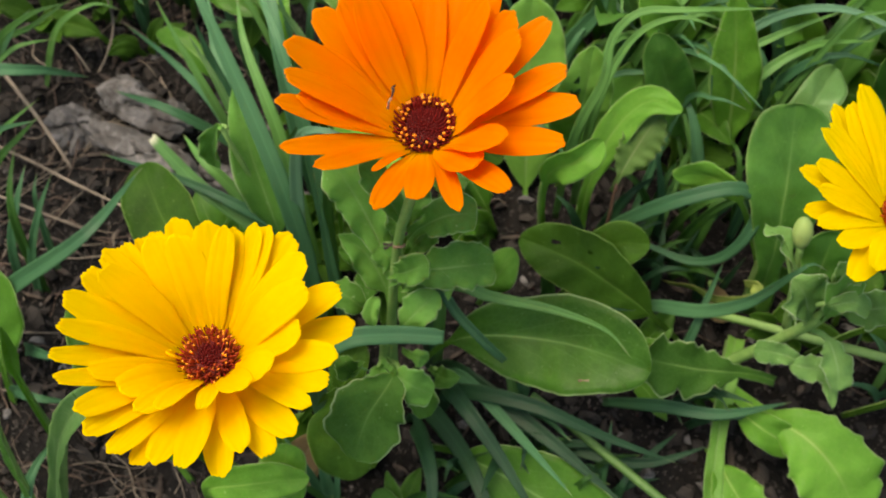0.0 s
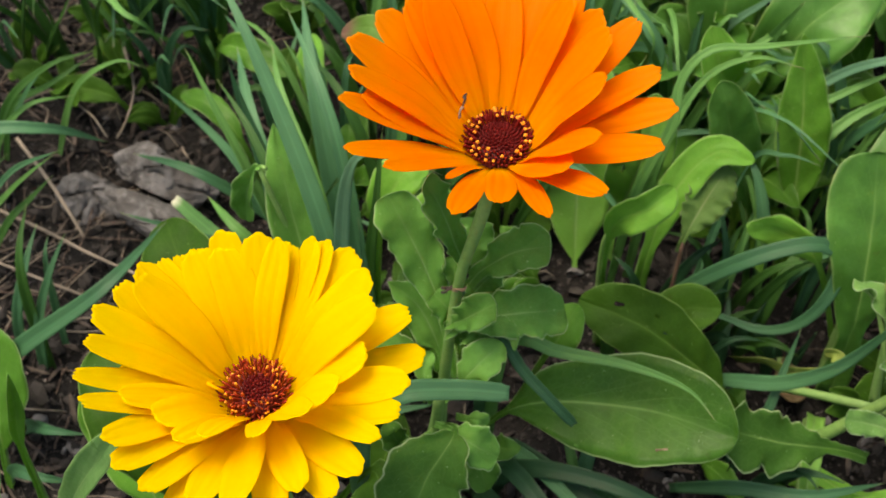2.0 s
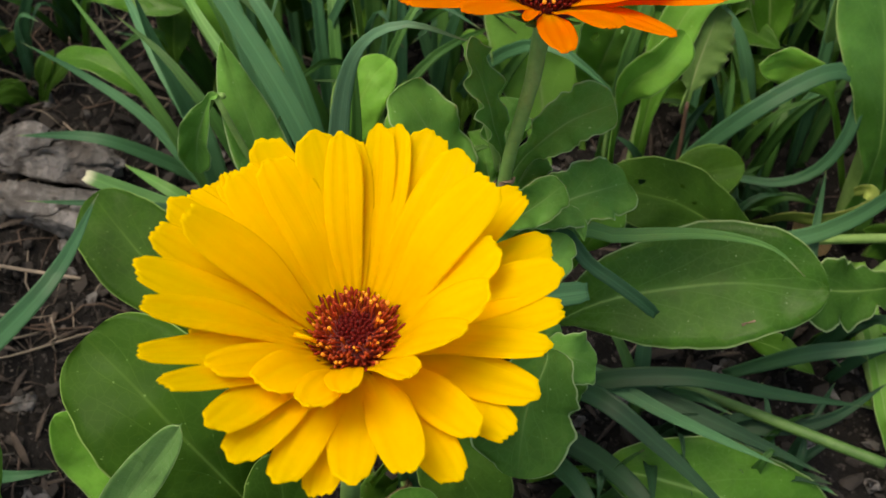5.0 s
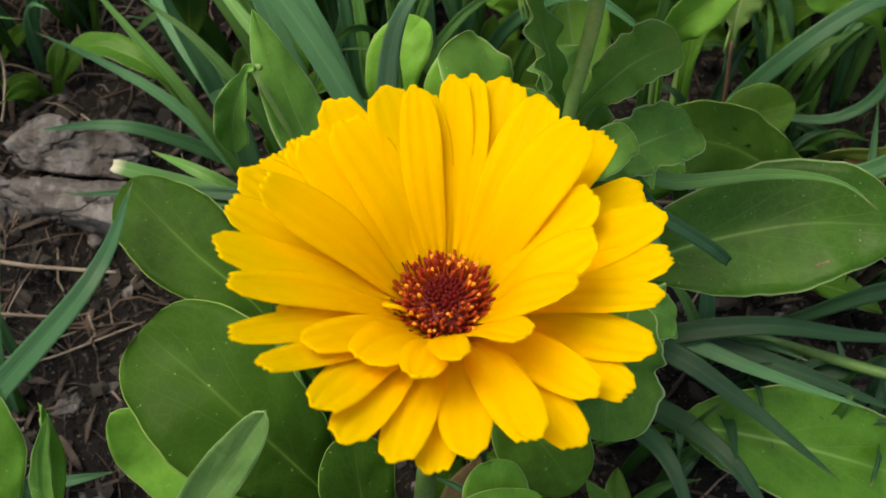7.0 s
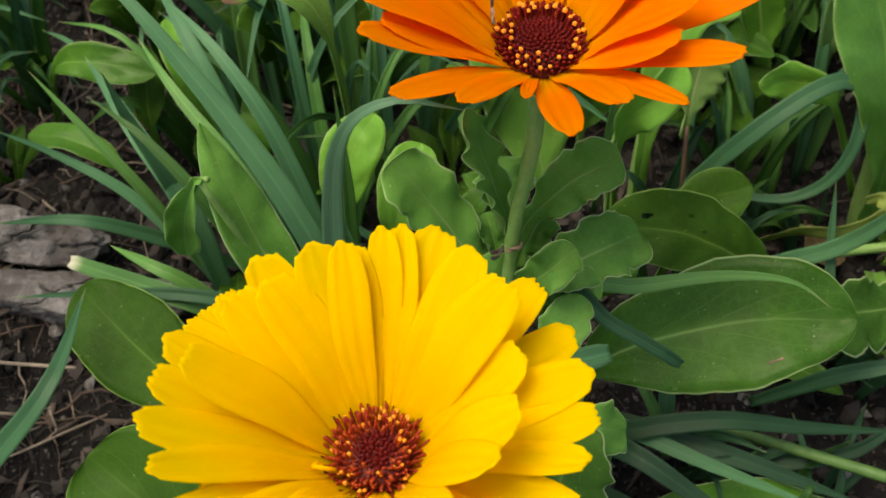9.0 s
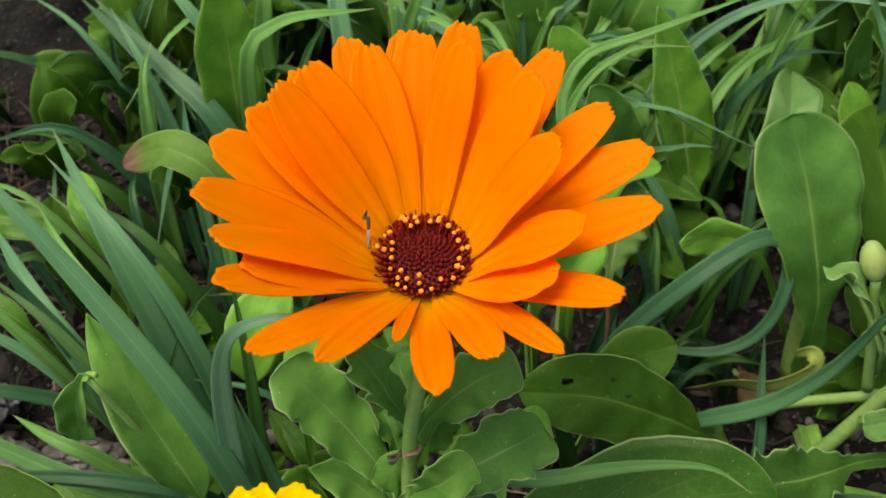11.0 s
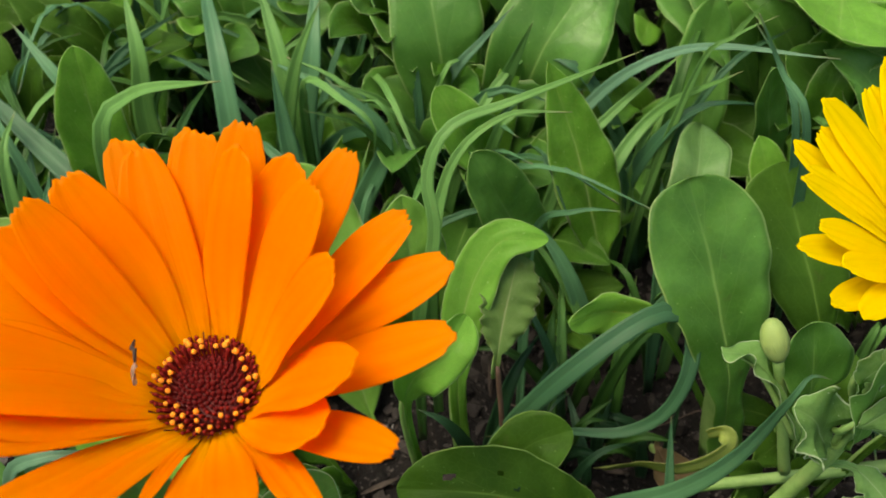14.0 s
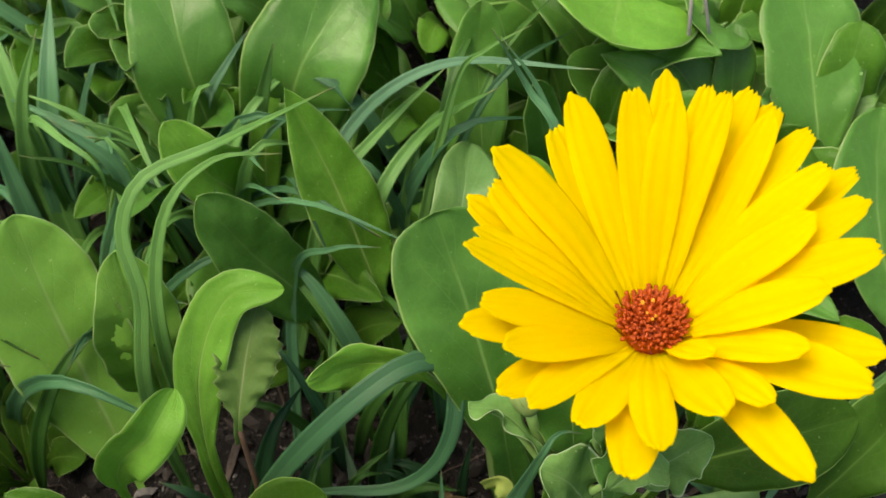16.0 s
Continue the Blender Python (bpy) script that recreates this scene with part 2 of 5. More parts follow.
STRAP = leaf_material("yellowing_strap", (0.20, 0.32, 0.05), (0.35, 0.45, 0.11), (0.40, 0.44, 0.16), (0.45, 0.45, 0.2), 0.5)
GRASS = grass_material("grass_blade", (0.017, 0.075, 0.033), (0.050, 0.150, 0.062), (0.25, 0.28, 0.12))
GRASS_MID = grass_material("bluish_grass_blade", (0.036, 0.132, 0.056), (0.086, 0.232, 0.100), (0.30, 0.34, 0.16))
GRASS_BLUE = grass_material("pale_bluish_blade", (0.071, 0.185, 0.097), (0.126, 0.269, 0.151), (0.36, 0.40, 0.2))
# grass colour halved: shade under the orange plant put into the blades
GRASS_SHADED = grass_material("shade_darkened_blade", (0.008, 0.036, 0.015), (0.024, 0.080, 0.032), (0.10, 0.14, 0.06))
# yellower green, also darkened to paint in the shade of the undergrowth
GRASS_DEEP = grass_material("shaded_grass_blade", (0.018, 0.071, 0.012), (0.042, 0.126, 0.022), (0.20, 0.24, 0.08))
GRASS_CUT = grass_material("cut_grass_blade", (0.045, 0.135, 0.035), (0.10, 0.235, 0.070), (0.85, 0.80, 0.62))
GRASS_PALE = grass_material("pale_grass_blade", (0.062, 0.190, 0.038), (0.138, 0.325, 0.080), (0.42, 0.40, 0.2))
STEM = plain_material("downy_stem", (0.16, 0.33, 0.075), (0.27, 0.45, 0.13), 90, 0.55, 0.4, 0.0004, 0.1)
STEM_DARK = plain_material("dark_green_stem", (0.05, 0.13, 0.025), (0.10, 0.21, 0.05), 90, 0.55)
STEM_RED = plain_material("reddish_stem", (0.07, 0.035, 0.025), (0.13, 0.08, 0.05), 90, 0.55)
DISC = plain_material("maroon_disc", (0.070, 0.005, 0.004), (0.17, 0.011, 0.007), 500, 0.6)
FLORET = plain_material("maroon_floret", (0.060, 0.0035, 0.004), (0.17, 0.009, 0.007), 700, 0.6, spec=0.15)
FLORET_RUST = plain_material("rust_floret", (0.30, 0.035, 0.004), (0.52, 0.090, 0.007), 700, 0.5)
POLLEN = plain_material("pollen_tip", (0.88, 0.26, 0.010), (0.97, 0.46, 0.04), 1500, 0.7, 0.6, 0.0003)
BUD = plain_material("green_bud", (0.20, 0.32, 0.075), (0.31, 0.43, 0.13), 22, 0.6, 0.1)
SOIL = soil_material()
STONE = stone_material()
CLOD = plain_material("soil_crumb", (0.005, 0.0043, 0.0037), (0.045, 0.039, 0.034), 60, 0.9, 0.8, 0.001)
STRAW = plain_material("dry_straw", (0.10, 0.082, 0.064), (0.30, 0.25, 0.19), 60, 0.75, 0.5, 0.0004)
DEAD_STALK = plain_material("grey_dead_stalk", (0.20, 0.19, 0.18), (0.42, 0.40, 0.38), 70, 0.8, 0.5, 0.0004)
TWIG = plain_material("dark_twig", (0.05, 0.035, 0.025), (0.14, 0.095, 0.07), 80, 0.8, 0.6, 0.0005)
BARK = plain_material("rotten_bark", (0.016, 0.012, 0.010), (0.095, 0.075, 0.060), 120, 0.85, 0.8, 0.001)
HUSK = plain_material("dry_husk", (0.16, 0.09, 0.05), (0.42, 0.30, 0.20), 400, 0.8)


# ---- mesh tools ----
def mm(points):
    return np.array(points, float) * 0.001


def make(name, verts, faces, material, parent=None, uvs=None, label=""):
    """One smooth mesh object, a child of parent where that is given."""
    me = bpy.data.meshes.new(name)
    me.from_pydata([tuple(v) for v in verts], [], faces)
    me.polygons.foreach_set("use_smooth", [True] * len(me.polygons))
    if uvs is not None:
        layer = me.uv_layers.new(name="UVMap")
        idx = np.empty(len(me.loops), int)
        me.loops.foreach_get("vertex_index", idx)
        layer.data.foreach_set("uv", np.asarray(uvs, float)[idx].ravel())
    me.materials.append(material)
    ob = new(name, me)
    if parent is not None:
        ob.parent = parent
    if label:
        ob["label"] = label
    return ob


def empty(name, label, category, group="", at=(0, 0, 0)):
    ob = new(name)
    ob.location = at
    ob.empty_display_size = 0.01
    return tagged(ob, label, category, group)


def spline(points, n=120):
    """Smooth curve through the points, even in length: positions and tangents as functions of 0..1."""
    p = np.asarray(points, float)
    p = np.vstack([2 * p[0] - p[1], p, 2 * p[-1] - p[-2]])
    out = []
    for i in range(1, len(p) - 2):
        a, b, c, d = p[i - 1 : i + 3]
        t = np.linspace(0, 1, n, endpoint=False)[:, None]
        out.append(0.5 * (2 * b + (c - a) * t + (2 * a - 5 * b + 4 * c - d) * t**2 + (3 * b - a - 3 * c + d) * t**3))
    out.append(p[-2:-1])
    q = np.vstack(out)
    s = np.r_[0, np.cumsum(np.linalg.norm(np.diff(q, axis=0), axis=1))]
    length = s[-1]
    s = s / length
    tan = np.gradient(q, axis=0)
    tan /= np.linalg.norm(tan, axis=1)[:, None] + 1e-12

    def at(v):
        v = np.asarray(v, float)
        return np.stack([np.interp(v, s, q[:, k]) for k in range(3)], -1)

    def along(v):
        t = np.stack([np.interp(v, s, tan[:, k]) for k in range(3)], -1)
        return t / (np.linalg.norm(t, axis=-1)[..., None] + 1e-12)

    return at, along, length


def unit(v):
    return v / (np.linalg.norm(v, axis=-1)[..., None] + 1e-12)


def ribbon(points, half, n=26, m=9, up=(0, -0.45, 0.9), roll=(0, 0), channel=0.15, groove=0.0, wave=(0, 3, 0), ridges=(0, 0),
           thick=0.0004, notch=None, crowd=1.5, holes=(), quilt=0.0, margin=None):
    """A blade with two sides and an edge along a curve. half(v): half width. channel: edges lifted; groove: midrib sunk;
    wave: height, count and phase of the margin's waves; notch(s): how far the tip is cut back; margin(v, s): lobes and teeth of each side."""
    at, along, length = spline(points)
    v = 1 - (1 - np.linspace(0, 1, n)) ** crowd
    s = np.linspace(-1, 1, m)
    V, S = np.meshgrid(v, s, indexing="ij")
    if notch is not None:
        V = V * (1 - notch(S) * np.clip((V - 0.6) / 0.4, 0, 1))
    C, T = at(V), along(V)
    up = np.broadcast_to(np.asarray(up, float), T.shape)
    N = unit(up - (up * T).sum(-1)[..., None] * T)
    X = np.cross(T, N)
    ang = np.radians(roll[0] + (roll[1] - roll[0]) * V)[..., None]
    N, X = np.cos(ang) * N + np.sin(ang) * X, np.cos(ang) * X - np.sin(ang) * N
    w = half(V) if margin is None else half(V) * margin(V, S)
    lift = channel * w * np.abs(S) ** 1.6 - groove * np.exp(-((S / 0.10) ** 2))
    lift = lift + wave[0] * np.sin(2 * np.pi * wave[1] * V + wave[2] + 1.9 * (S > 0)) * np.abs(S) ** 2.2 * np.minimum(1, w / 0.004)
    if ridges[1]:
        lift = lift + ridges[0] * np.cos(np.pi * ridges[1] * S)
    if quilt:
        # soft swellings between the side veins
        ph = wave[2]
        L = V * length
        lift = lift + quilt * np.minimum(1, w / 0.005) * (np.sin(L * 620 - np.abs(S) * 4.2 + ph) * (0.35 + 0.65 * np.abs(S)) * 0.55 + 0.8 * np.sin(L * 210 + 2.3 * S + 2 * ph) * np.cos(1.9 * S + ph))
    top = C + X * (S * w)[..., None] + N * lift[..., None]
    bottom = top - N * (thick * (1 - 0.75 * S**2))[..., None]
    verts = np.vstack([top.reshape(-1, 3), bottom.reshape(-1, 3)])
    k = n * m
    faces = []
    gone = np.zeros((n - 1, m - 1), bool)
    for hu, hv, ru, rv in holes:
        U, H = (S[:-1, :-1] + S[1:, 1:]) / 4 + 0.5, (V[:-1, :-1] + V[1:, 1:]) / 2
        gone |= ((U - hu) / ru) ** 2 + ((H - hv) / rv) ** 2 < 1 + 0.35 * np.sin(9 * U * 6 + H * 40)
    for i in range(n - 1):
        for j in range(m - 1):
            if gone[i, j]:
                continue
            a, b, c, d = i * m + j, i * m + j + 1, (i + 1) * m + j + 1, (i + 1) * m + j
            faces.append((a, b, c, d))
            faces.append((k + d, k + c, k + b, k + a))
        for j, flip in ((0, False), (m - 1, True)):
            a, d = i * m + j, (i + 1) * m + j
            faces.append((a, d, k + d, k + a) if not flip else (d, a, k + a, k + d))
    for i, flip in ((0, True), (n - 1, False)):
        for j in range(m - 1):
            a, b = i * m + j, i * m + j + 1
            faces.append((a, b, k + b, k + a) if not flip else (b, a, k + a, k + b))
    uv = np.stack([(S + 1) / 2, V], -1).reshape(-1, 2)
    return verts, faces, np.vstack([uv, uv])


def tube(points, radius, sides=8, n=16):
    """A round stalk along a curve; radius(v), or (start, end)."""
    at, along, _ = spline(points)
    v = np.linspace(0, 1, n)
    C, T = at(v), along(v)
    ref = np.array([0.31, 0.9, 0.3])
    A = unit(np.cross(T, ref))
    B = np.cross(T, A)
    r = np.interp(v, np.linspace(0, 1, len(radius)), radius)
    th = np.linspace(0, 2 * np.pi, sides, endpoint=False)
    ring = C[:, None] + r[:, None, None] * (np.cos(th)[None, :, None] * A[:, None] + np.sin(th)[None, :, None] * B[:, None])
    verts = ring.reshape(-1, 3)
    faces = [(i * sides + j, i * sides + (j + 1) % sides, (i + 1) * sides + (j + 1) % sides, (i + 1) * sides + j) for i in range(n - 1) for j in range(sides)]
    faces += [tuple(range(sides))[::-1], tuple((n - 1) * sides + j for j in range(sides))]
    return verts, faces


def stalk(name, parent, points, radius, material, label="", sides=8, n=18):
    return make(name, *tube(mm(points), [r * 0.001 for r in radius], sides, n), material, parent, None, label)


LEAF_SHAPES = {"spoon": (1.0, 0.42), "oval": (0.75, 0.55), "lance": (0.62, 0.85), "paddle": (1.5, 0.40), "oblong": (0.55, 0.24)}


def leaf(parent, points, width, material=LEAF, shape="spoon", roll=(0, 0), channel=0.16, wave=0.5, count=3.0, up=(0, -0.45, 0.9), label="", petiole=1.5, n=34, rib=True, lobes=0.0, m=11, holes=()):
    """A leaf on a narrow petiole: the first stretch of points is the petiole, the rest the blade."""
    p = mm(points)
    _, _, total = spline(p)
    first = np.linalg.norm(p[1] - p[0])
    v0 = min(0.75, first / total)
    a, b = LEAF_SHAPES[shape]
    peak = (a / (a + b)) ** a * (b / (a + b)) ** b
    W, pet = width * 0.0005, petiole * 0.0005
    ph = (points[-1][0] * 0.37 + points[-1][1] * 0.21) % 6.28

    def half(v):
        x = np.clip((v - v0) / (1 - v0), 0, 1)
        f = (x**a) * (1 - x) ** b / peak
        return np.maximum(W * f, pet * (1 - x) ** 0.5 * np.where(x >= 1, 0, 1) + 1e-5)

    def margin(v, q):
        # the two sides differ; lobed leaves have uneven rounded lobes that end in small teeth
        x, side = np.clip((v - v0) / (1 - v0), 0, 1), np.where(q > 0, 1.0, -1.0)
        f = 1 + 0.05 * np.sin(6.5 * x + ph + 1.4 * side) + 0.028 * np.sin(17 * x + 2 * ph + 2.2 * side) + 0.010 * np.sin(53 * x + 3 * ph + side)
        if lobes:
            u = count * 1.15 * x**0.85 + 0.16 * ph + 0.31 * side
            size = lobes * (0.75 + 0.75 * np.sin(5.1 * x + 2.6 * ph + 1.7 * side))
            f = f + size * (np.abs(np.sin(np.pi * u)) ** 0.8 - 0.55) + 0.08 * np.maximum(0, 1 - 5 * np.abs(np.mod(u, 1.0) - 0.62)) + 0.45 * lobes * (np.abs(np.mod(2.3 * u + 0.4 * ph, 1.0) - 0.5) * 2 - 0.5)
        return f

    verts, faces, uv = ribbon(p, half, max(n, 72) if lobes else n, m, up, roll, channel, 0.00022, (wave * (0.00125 if lobes else 0.001), count, ph), (0, 0), 0.00055, holes=holes, quilt=0.0007, margin=margin)
    blade = make("leaf", verts, faces, material, parent, uv, label)
    if rib:
        # the pale midrib on the underside and in the groove
        at, along, _ = spline(p)
        vs = np.linspace(0.0, 0.93, 9)
        r = [max(0.00016, pet * (0.85 - 0.72 * min(1, max(0, (v - v0) / (1 - v0))))) for v in vs]
        T = along(vs)
        U = np.broadcast_to(np.asarray(up, float), T.shape)
        N = unit(U - (U * T).sum(-1)[:, None] * T)
        X = np.cross(T, N)
        ang = np.radians(roll[0] + (roll[1] - roll[0]) * vs)[:, None]
        N = np.cos(ang) * N + np.sin(ang) * X
        make("midrib", *tube(at(vs) - N * (np.array(r)[:, None] + 0.0009), r, 6, 14), STEM, blade)
    return blade


def grass(parent, points, width, material=GRASS, roll=(0, 0), channel=0.25, up=(0, -0.45, 0.9), label="", blunt=False, n=30):
    """A grass blade with a folded keel, narrowing to its tip."""
    if points[0][2] > 14:
        (ax, ay, az), (bx, by, _) = points[0], points[1]
        points = [(ax - 0.35 * (bx - ax), ay - 0.35 * (by - ay), 4)] + list(points)
    W = width * 0.0005
    half = (lambda v: W * (0.75 + 0.25 * np.sin(np.pi * np.clip(v, 0, 1))) * np.where(v > 0.985, 0.8, 1)) if blunt else (
        lambda v: W * np.maximum(0.02, np.minimum(1, 0.6 + 1.2 * v) * (1 - np.clip(v, 0, 1) ** 3.2)))
    verts, faces, uv = ribbon(mm(points), half, n, 7, up, roll, channel, 0.00012, (0.00025, 2.3, points[0][0]), (0, 0), 0.0003)
    if blunt and "straw" not in label and "cut" not in label:
        uv = uv * (1, 0.88)
    return make("blade", verts, faces, material, parent, uv, label)


# ---- ground: one sheet with crumbs, reaching far out ----
def ground_height(x, y):
    p = Vector((x, y, 0.3))
    h = 0.008 + 0.010 * noise.noise(p * 9) + 0.006 * noise.noise(p * 31) + 0.0035 * noise.noise(p * 85) + 0.0018 * noise.noise(p * 210)
    return h + 0.010 * max(0.0, min(1.0, (-x - 0.07) / 0.06))


fine_x, fine_y = np.arange(-0.24, 0.3201, 0.002), np.arange(0.0, 0.4401, 0.002)
reach = 0.004 * 1.45 ** np.arange(1, 25)
gx = np.r_[(fine_x[0] - np.cumsum(reach))[::-1], fine_x, fine_x[-1] + np.cumsum(reach)]
gy = np.r_[(fine_y[0] - np.cumsum(reach))[::-1], fine_y, fine_y[-1] + np.cumsum(reach)]
gv = [(x, y, ground_height(x, y)) for y in gy for x in gx]
nx = len(gx)
gf = [(j * nx + i, j * nx + i + 1, (j + 1) * nx + i + 1, (j + 1) * nx + i) for j in range(len(gy) - 1) for i in range(nx - 1)]
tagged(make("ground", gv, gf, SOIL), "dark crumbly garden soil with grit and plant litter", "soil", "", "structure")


# ---- flower heads ----
def bump_mesh(name, rx, rz, sides=8, rings=5, lobes=0):
    """A small rounded knob standing on its base."""
    v, f = [], []
    for i in range(rings):
        a = math.pi / 2 * i / (rings - 1) * 1.0
        for j in range(sides):
            th = 2 * math.pi * j / sides
            r = rx * math.cos(a * 0.98) * (1 + (0.22 * math.cos(lobes * th) if lobes else 0))
            v.append((r * math.cos(th), r * math.sin(th), rz * math.sin(a)))
    for i in range(rings - 1):
        for j in range(sides):
            f.append((i * sides + j, i * sides + (j + 1) % sides, (i + 1) * sides + (j + 1) % sides, (i + 1) * sides + j))
    f.append(tuple((rings - 1) * sides + j for j in range(sides)))
    me = bpy.data.meshes.new(name)
    me.from_pydata(v, [], f)
    me.polygons.foreach_set("use_smooth", [True] * len(me.polygons))
    return me


def floret_mesh(name, height, lower, upper, knob, tube_mat, knob_mat):
    """An open disc floret: a slender tube with a lobed, pollen-dusted top."""
    bm = bmesh.new()
    rows = [(0, lower), (height * 0.5, lower * 0.85), (height * 0.86, upper), (height * 0.9, knob * 0.95), (height * 1.02, knob), (height * 1.16, knob * 0.75), (height * 1.22, knob * 0.2)]
    rings = []
    for k, (z, r) in enumerate(rows):
        ring = []
        for j in range(10):
            th = 2 * math.pi * j / 10
            rr = r * (1 + (0.11 if k >= 3 else 0.05) * (1 if j % 2 else -1))
            ring.append(bm.verts.new((rr * math.cos(th), rr * math.sin(th), z)))
        rings.append(ring)
    for k in range(len(rings) - 1):
        for j in range(10):
            face = bm.faces.new((rings[k][j], rings[k][(j + 1) % 10], rings[k + 1][(j + 1) % 10], rings[k + 1][j]))
            face.material_index = 1 if k >= 3 else 0
            face.smooth = True
    bm.faces.new(rings[-1]).material_index = 1
    me = bpy.data.meshes.new(name)
    bm.to_mesh(me)
    bm.free()
    me.materials.append(tube_mat), me.materials.append(knob_mat)
    return me


def petal(head, az, length, el, width, material, r0=4.6, drop=-2.4, bow=1.6, curl=0.0, twist=0.0, cup=0.22, taper=0.58):
    """A strap-shaped ray petal with three teeth at its tip. Angles in degrees, lengths in millimetres, about the disc's centre."""
    a, e = math.radians(az), math.radians(el)
    d, side = np.array([math.cos(a), math.sin(a), 0]), np.array([-math.sin(a), math.cos(a), 0])
    tip = length * (math.cos(e) * d + np.array([0, 0, math.sin(e)]))
    base = r0 * d + np.array([0, 0, drop])
    mid = base + 0.5 * (tip - base) + np.array([0, 0, bow]) + side * curl
    near = base + 0.2 * (tip - base) + np.array([0, 0, bow * 0.35]) + side * curl * 0.4
    W = width * 0.0005

    def half(v):
        grow = 0.24 + 0.76 * np.sin(np.clip(v / 0.66, 0, 1) * np.pi / 2) ** 1.05
        end = 1 - taper * (np.clip(v - 0.66, 0, 1) / 0.34) ** 2.5
        return W * grow * end

    seed = (az * 1.7 + length) % 6.28

    def lean(v, q):
        return 1 + 0.07 * np.sin(3.1 * v + seed) * np.where(q > 0, 1.0, -1.0) + 0.025 * np.sin(9 * v + 2 * seed + 1.5 * q)

    def notch(s):
        teeth = np.abs(np.mod(s * 2.0 + 0.5 + 0.2 * math.sin(2 * seed), 1.0) - 0.5) * 2
        return 0.013 * teeth * (1 + 0.5 * math.sin(seed)) + 0.036 * s**2 + 0.010 * np.sin(seed + 4 * s)

    pts = mm([base, near, mid, tip])
    verts, faces, uv = ribbon(pts, half, 18, 19, (-d[0] * 0.55, -d[1] * 0.55, 1.0), (twist * 0.3, twist), cup, 0.0, (0.00022, 1.2, seed), (0.00006, 3.0), 0.00024, notch, 1.25, margin=lean)
    return make("petal", verts, faces, material, head, uv)


def disc_dome(radius, height, seed):
    v, f = [(0, 0, height)], []
    rings, sides = 9, 28
    for i in range(1, rings + 1):
        t = i / rings
        for j in range(sides):
            th = 2 * math.pi * j / sides
            r = radius * t
            v.append((r * math.cos(th), r * math.sin(th), height * (1 - t**2.2) - 0.0025 * max(0, t - 0.85) / 0.15))
    f += [(0, 1 + j, 1 + (j + 1) % sides) for j in range(sides)]
    for i in range(rings - 1):
        for j in range(sides):
            a, b = 1 + i * sides + j, 1 + i * sides + (j + 1) % sides
            f.append((a, a + sides, b + sides, b))
    return v, f


def oriented(ob, where, normal, spin=0.0, scale=1.0):
    q = Vector((0, 0, 1)).rotation_difference(Vector(normal))
    ob.matrix_local = Matrix.Translation(where) @ q.to_matrix().to_4x4() @ Matrix.Rotation(spin, 4, "Z") @ Matrix.Scale(scale, 4)


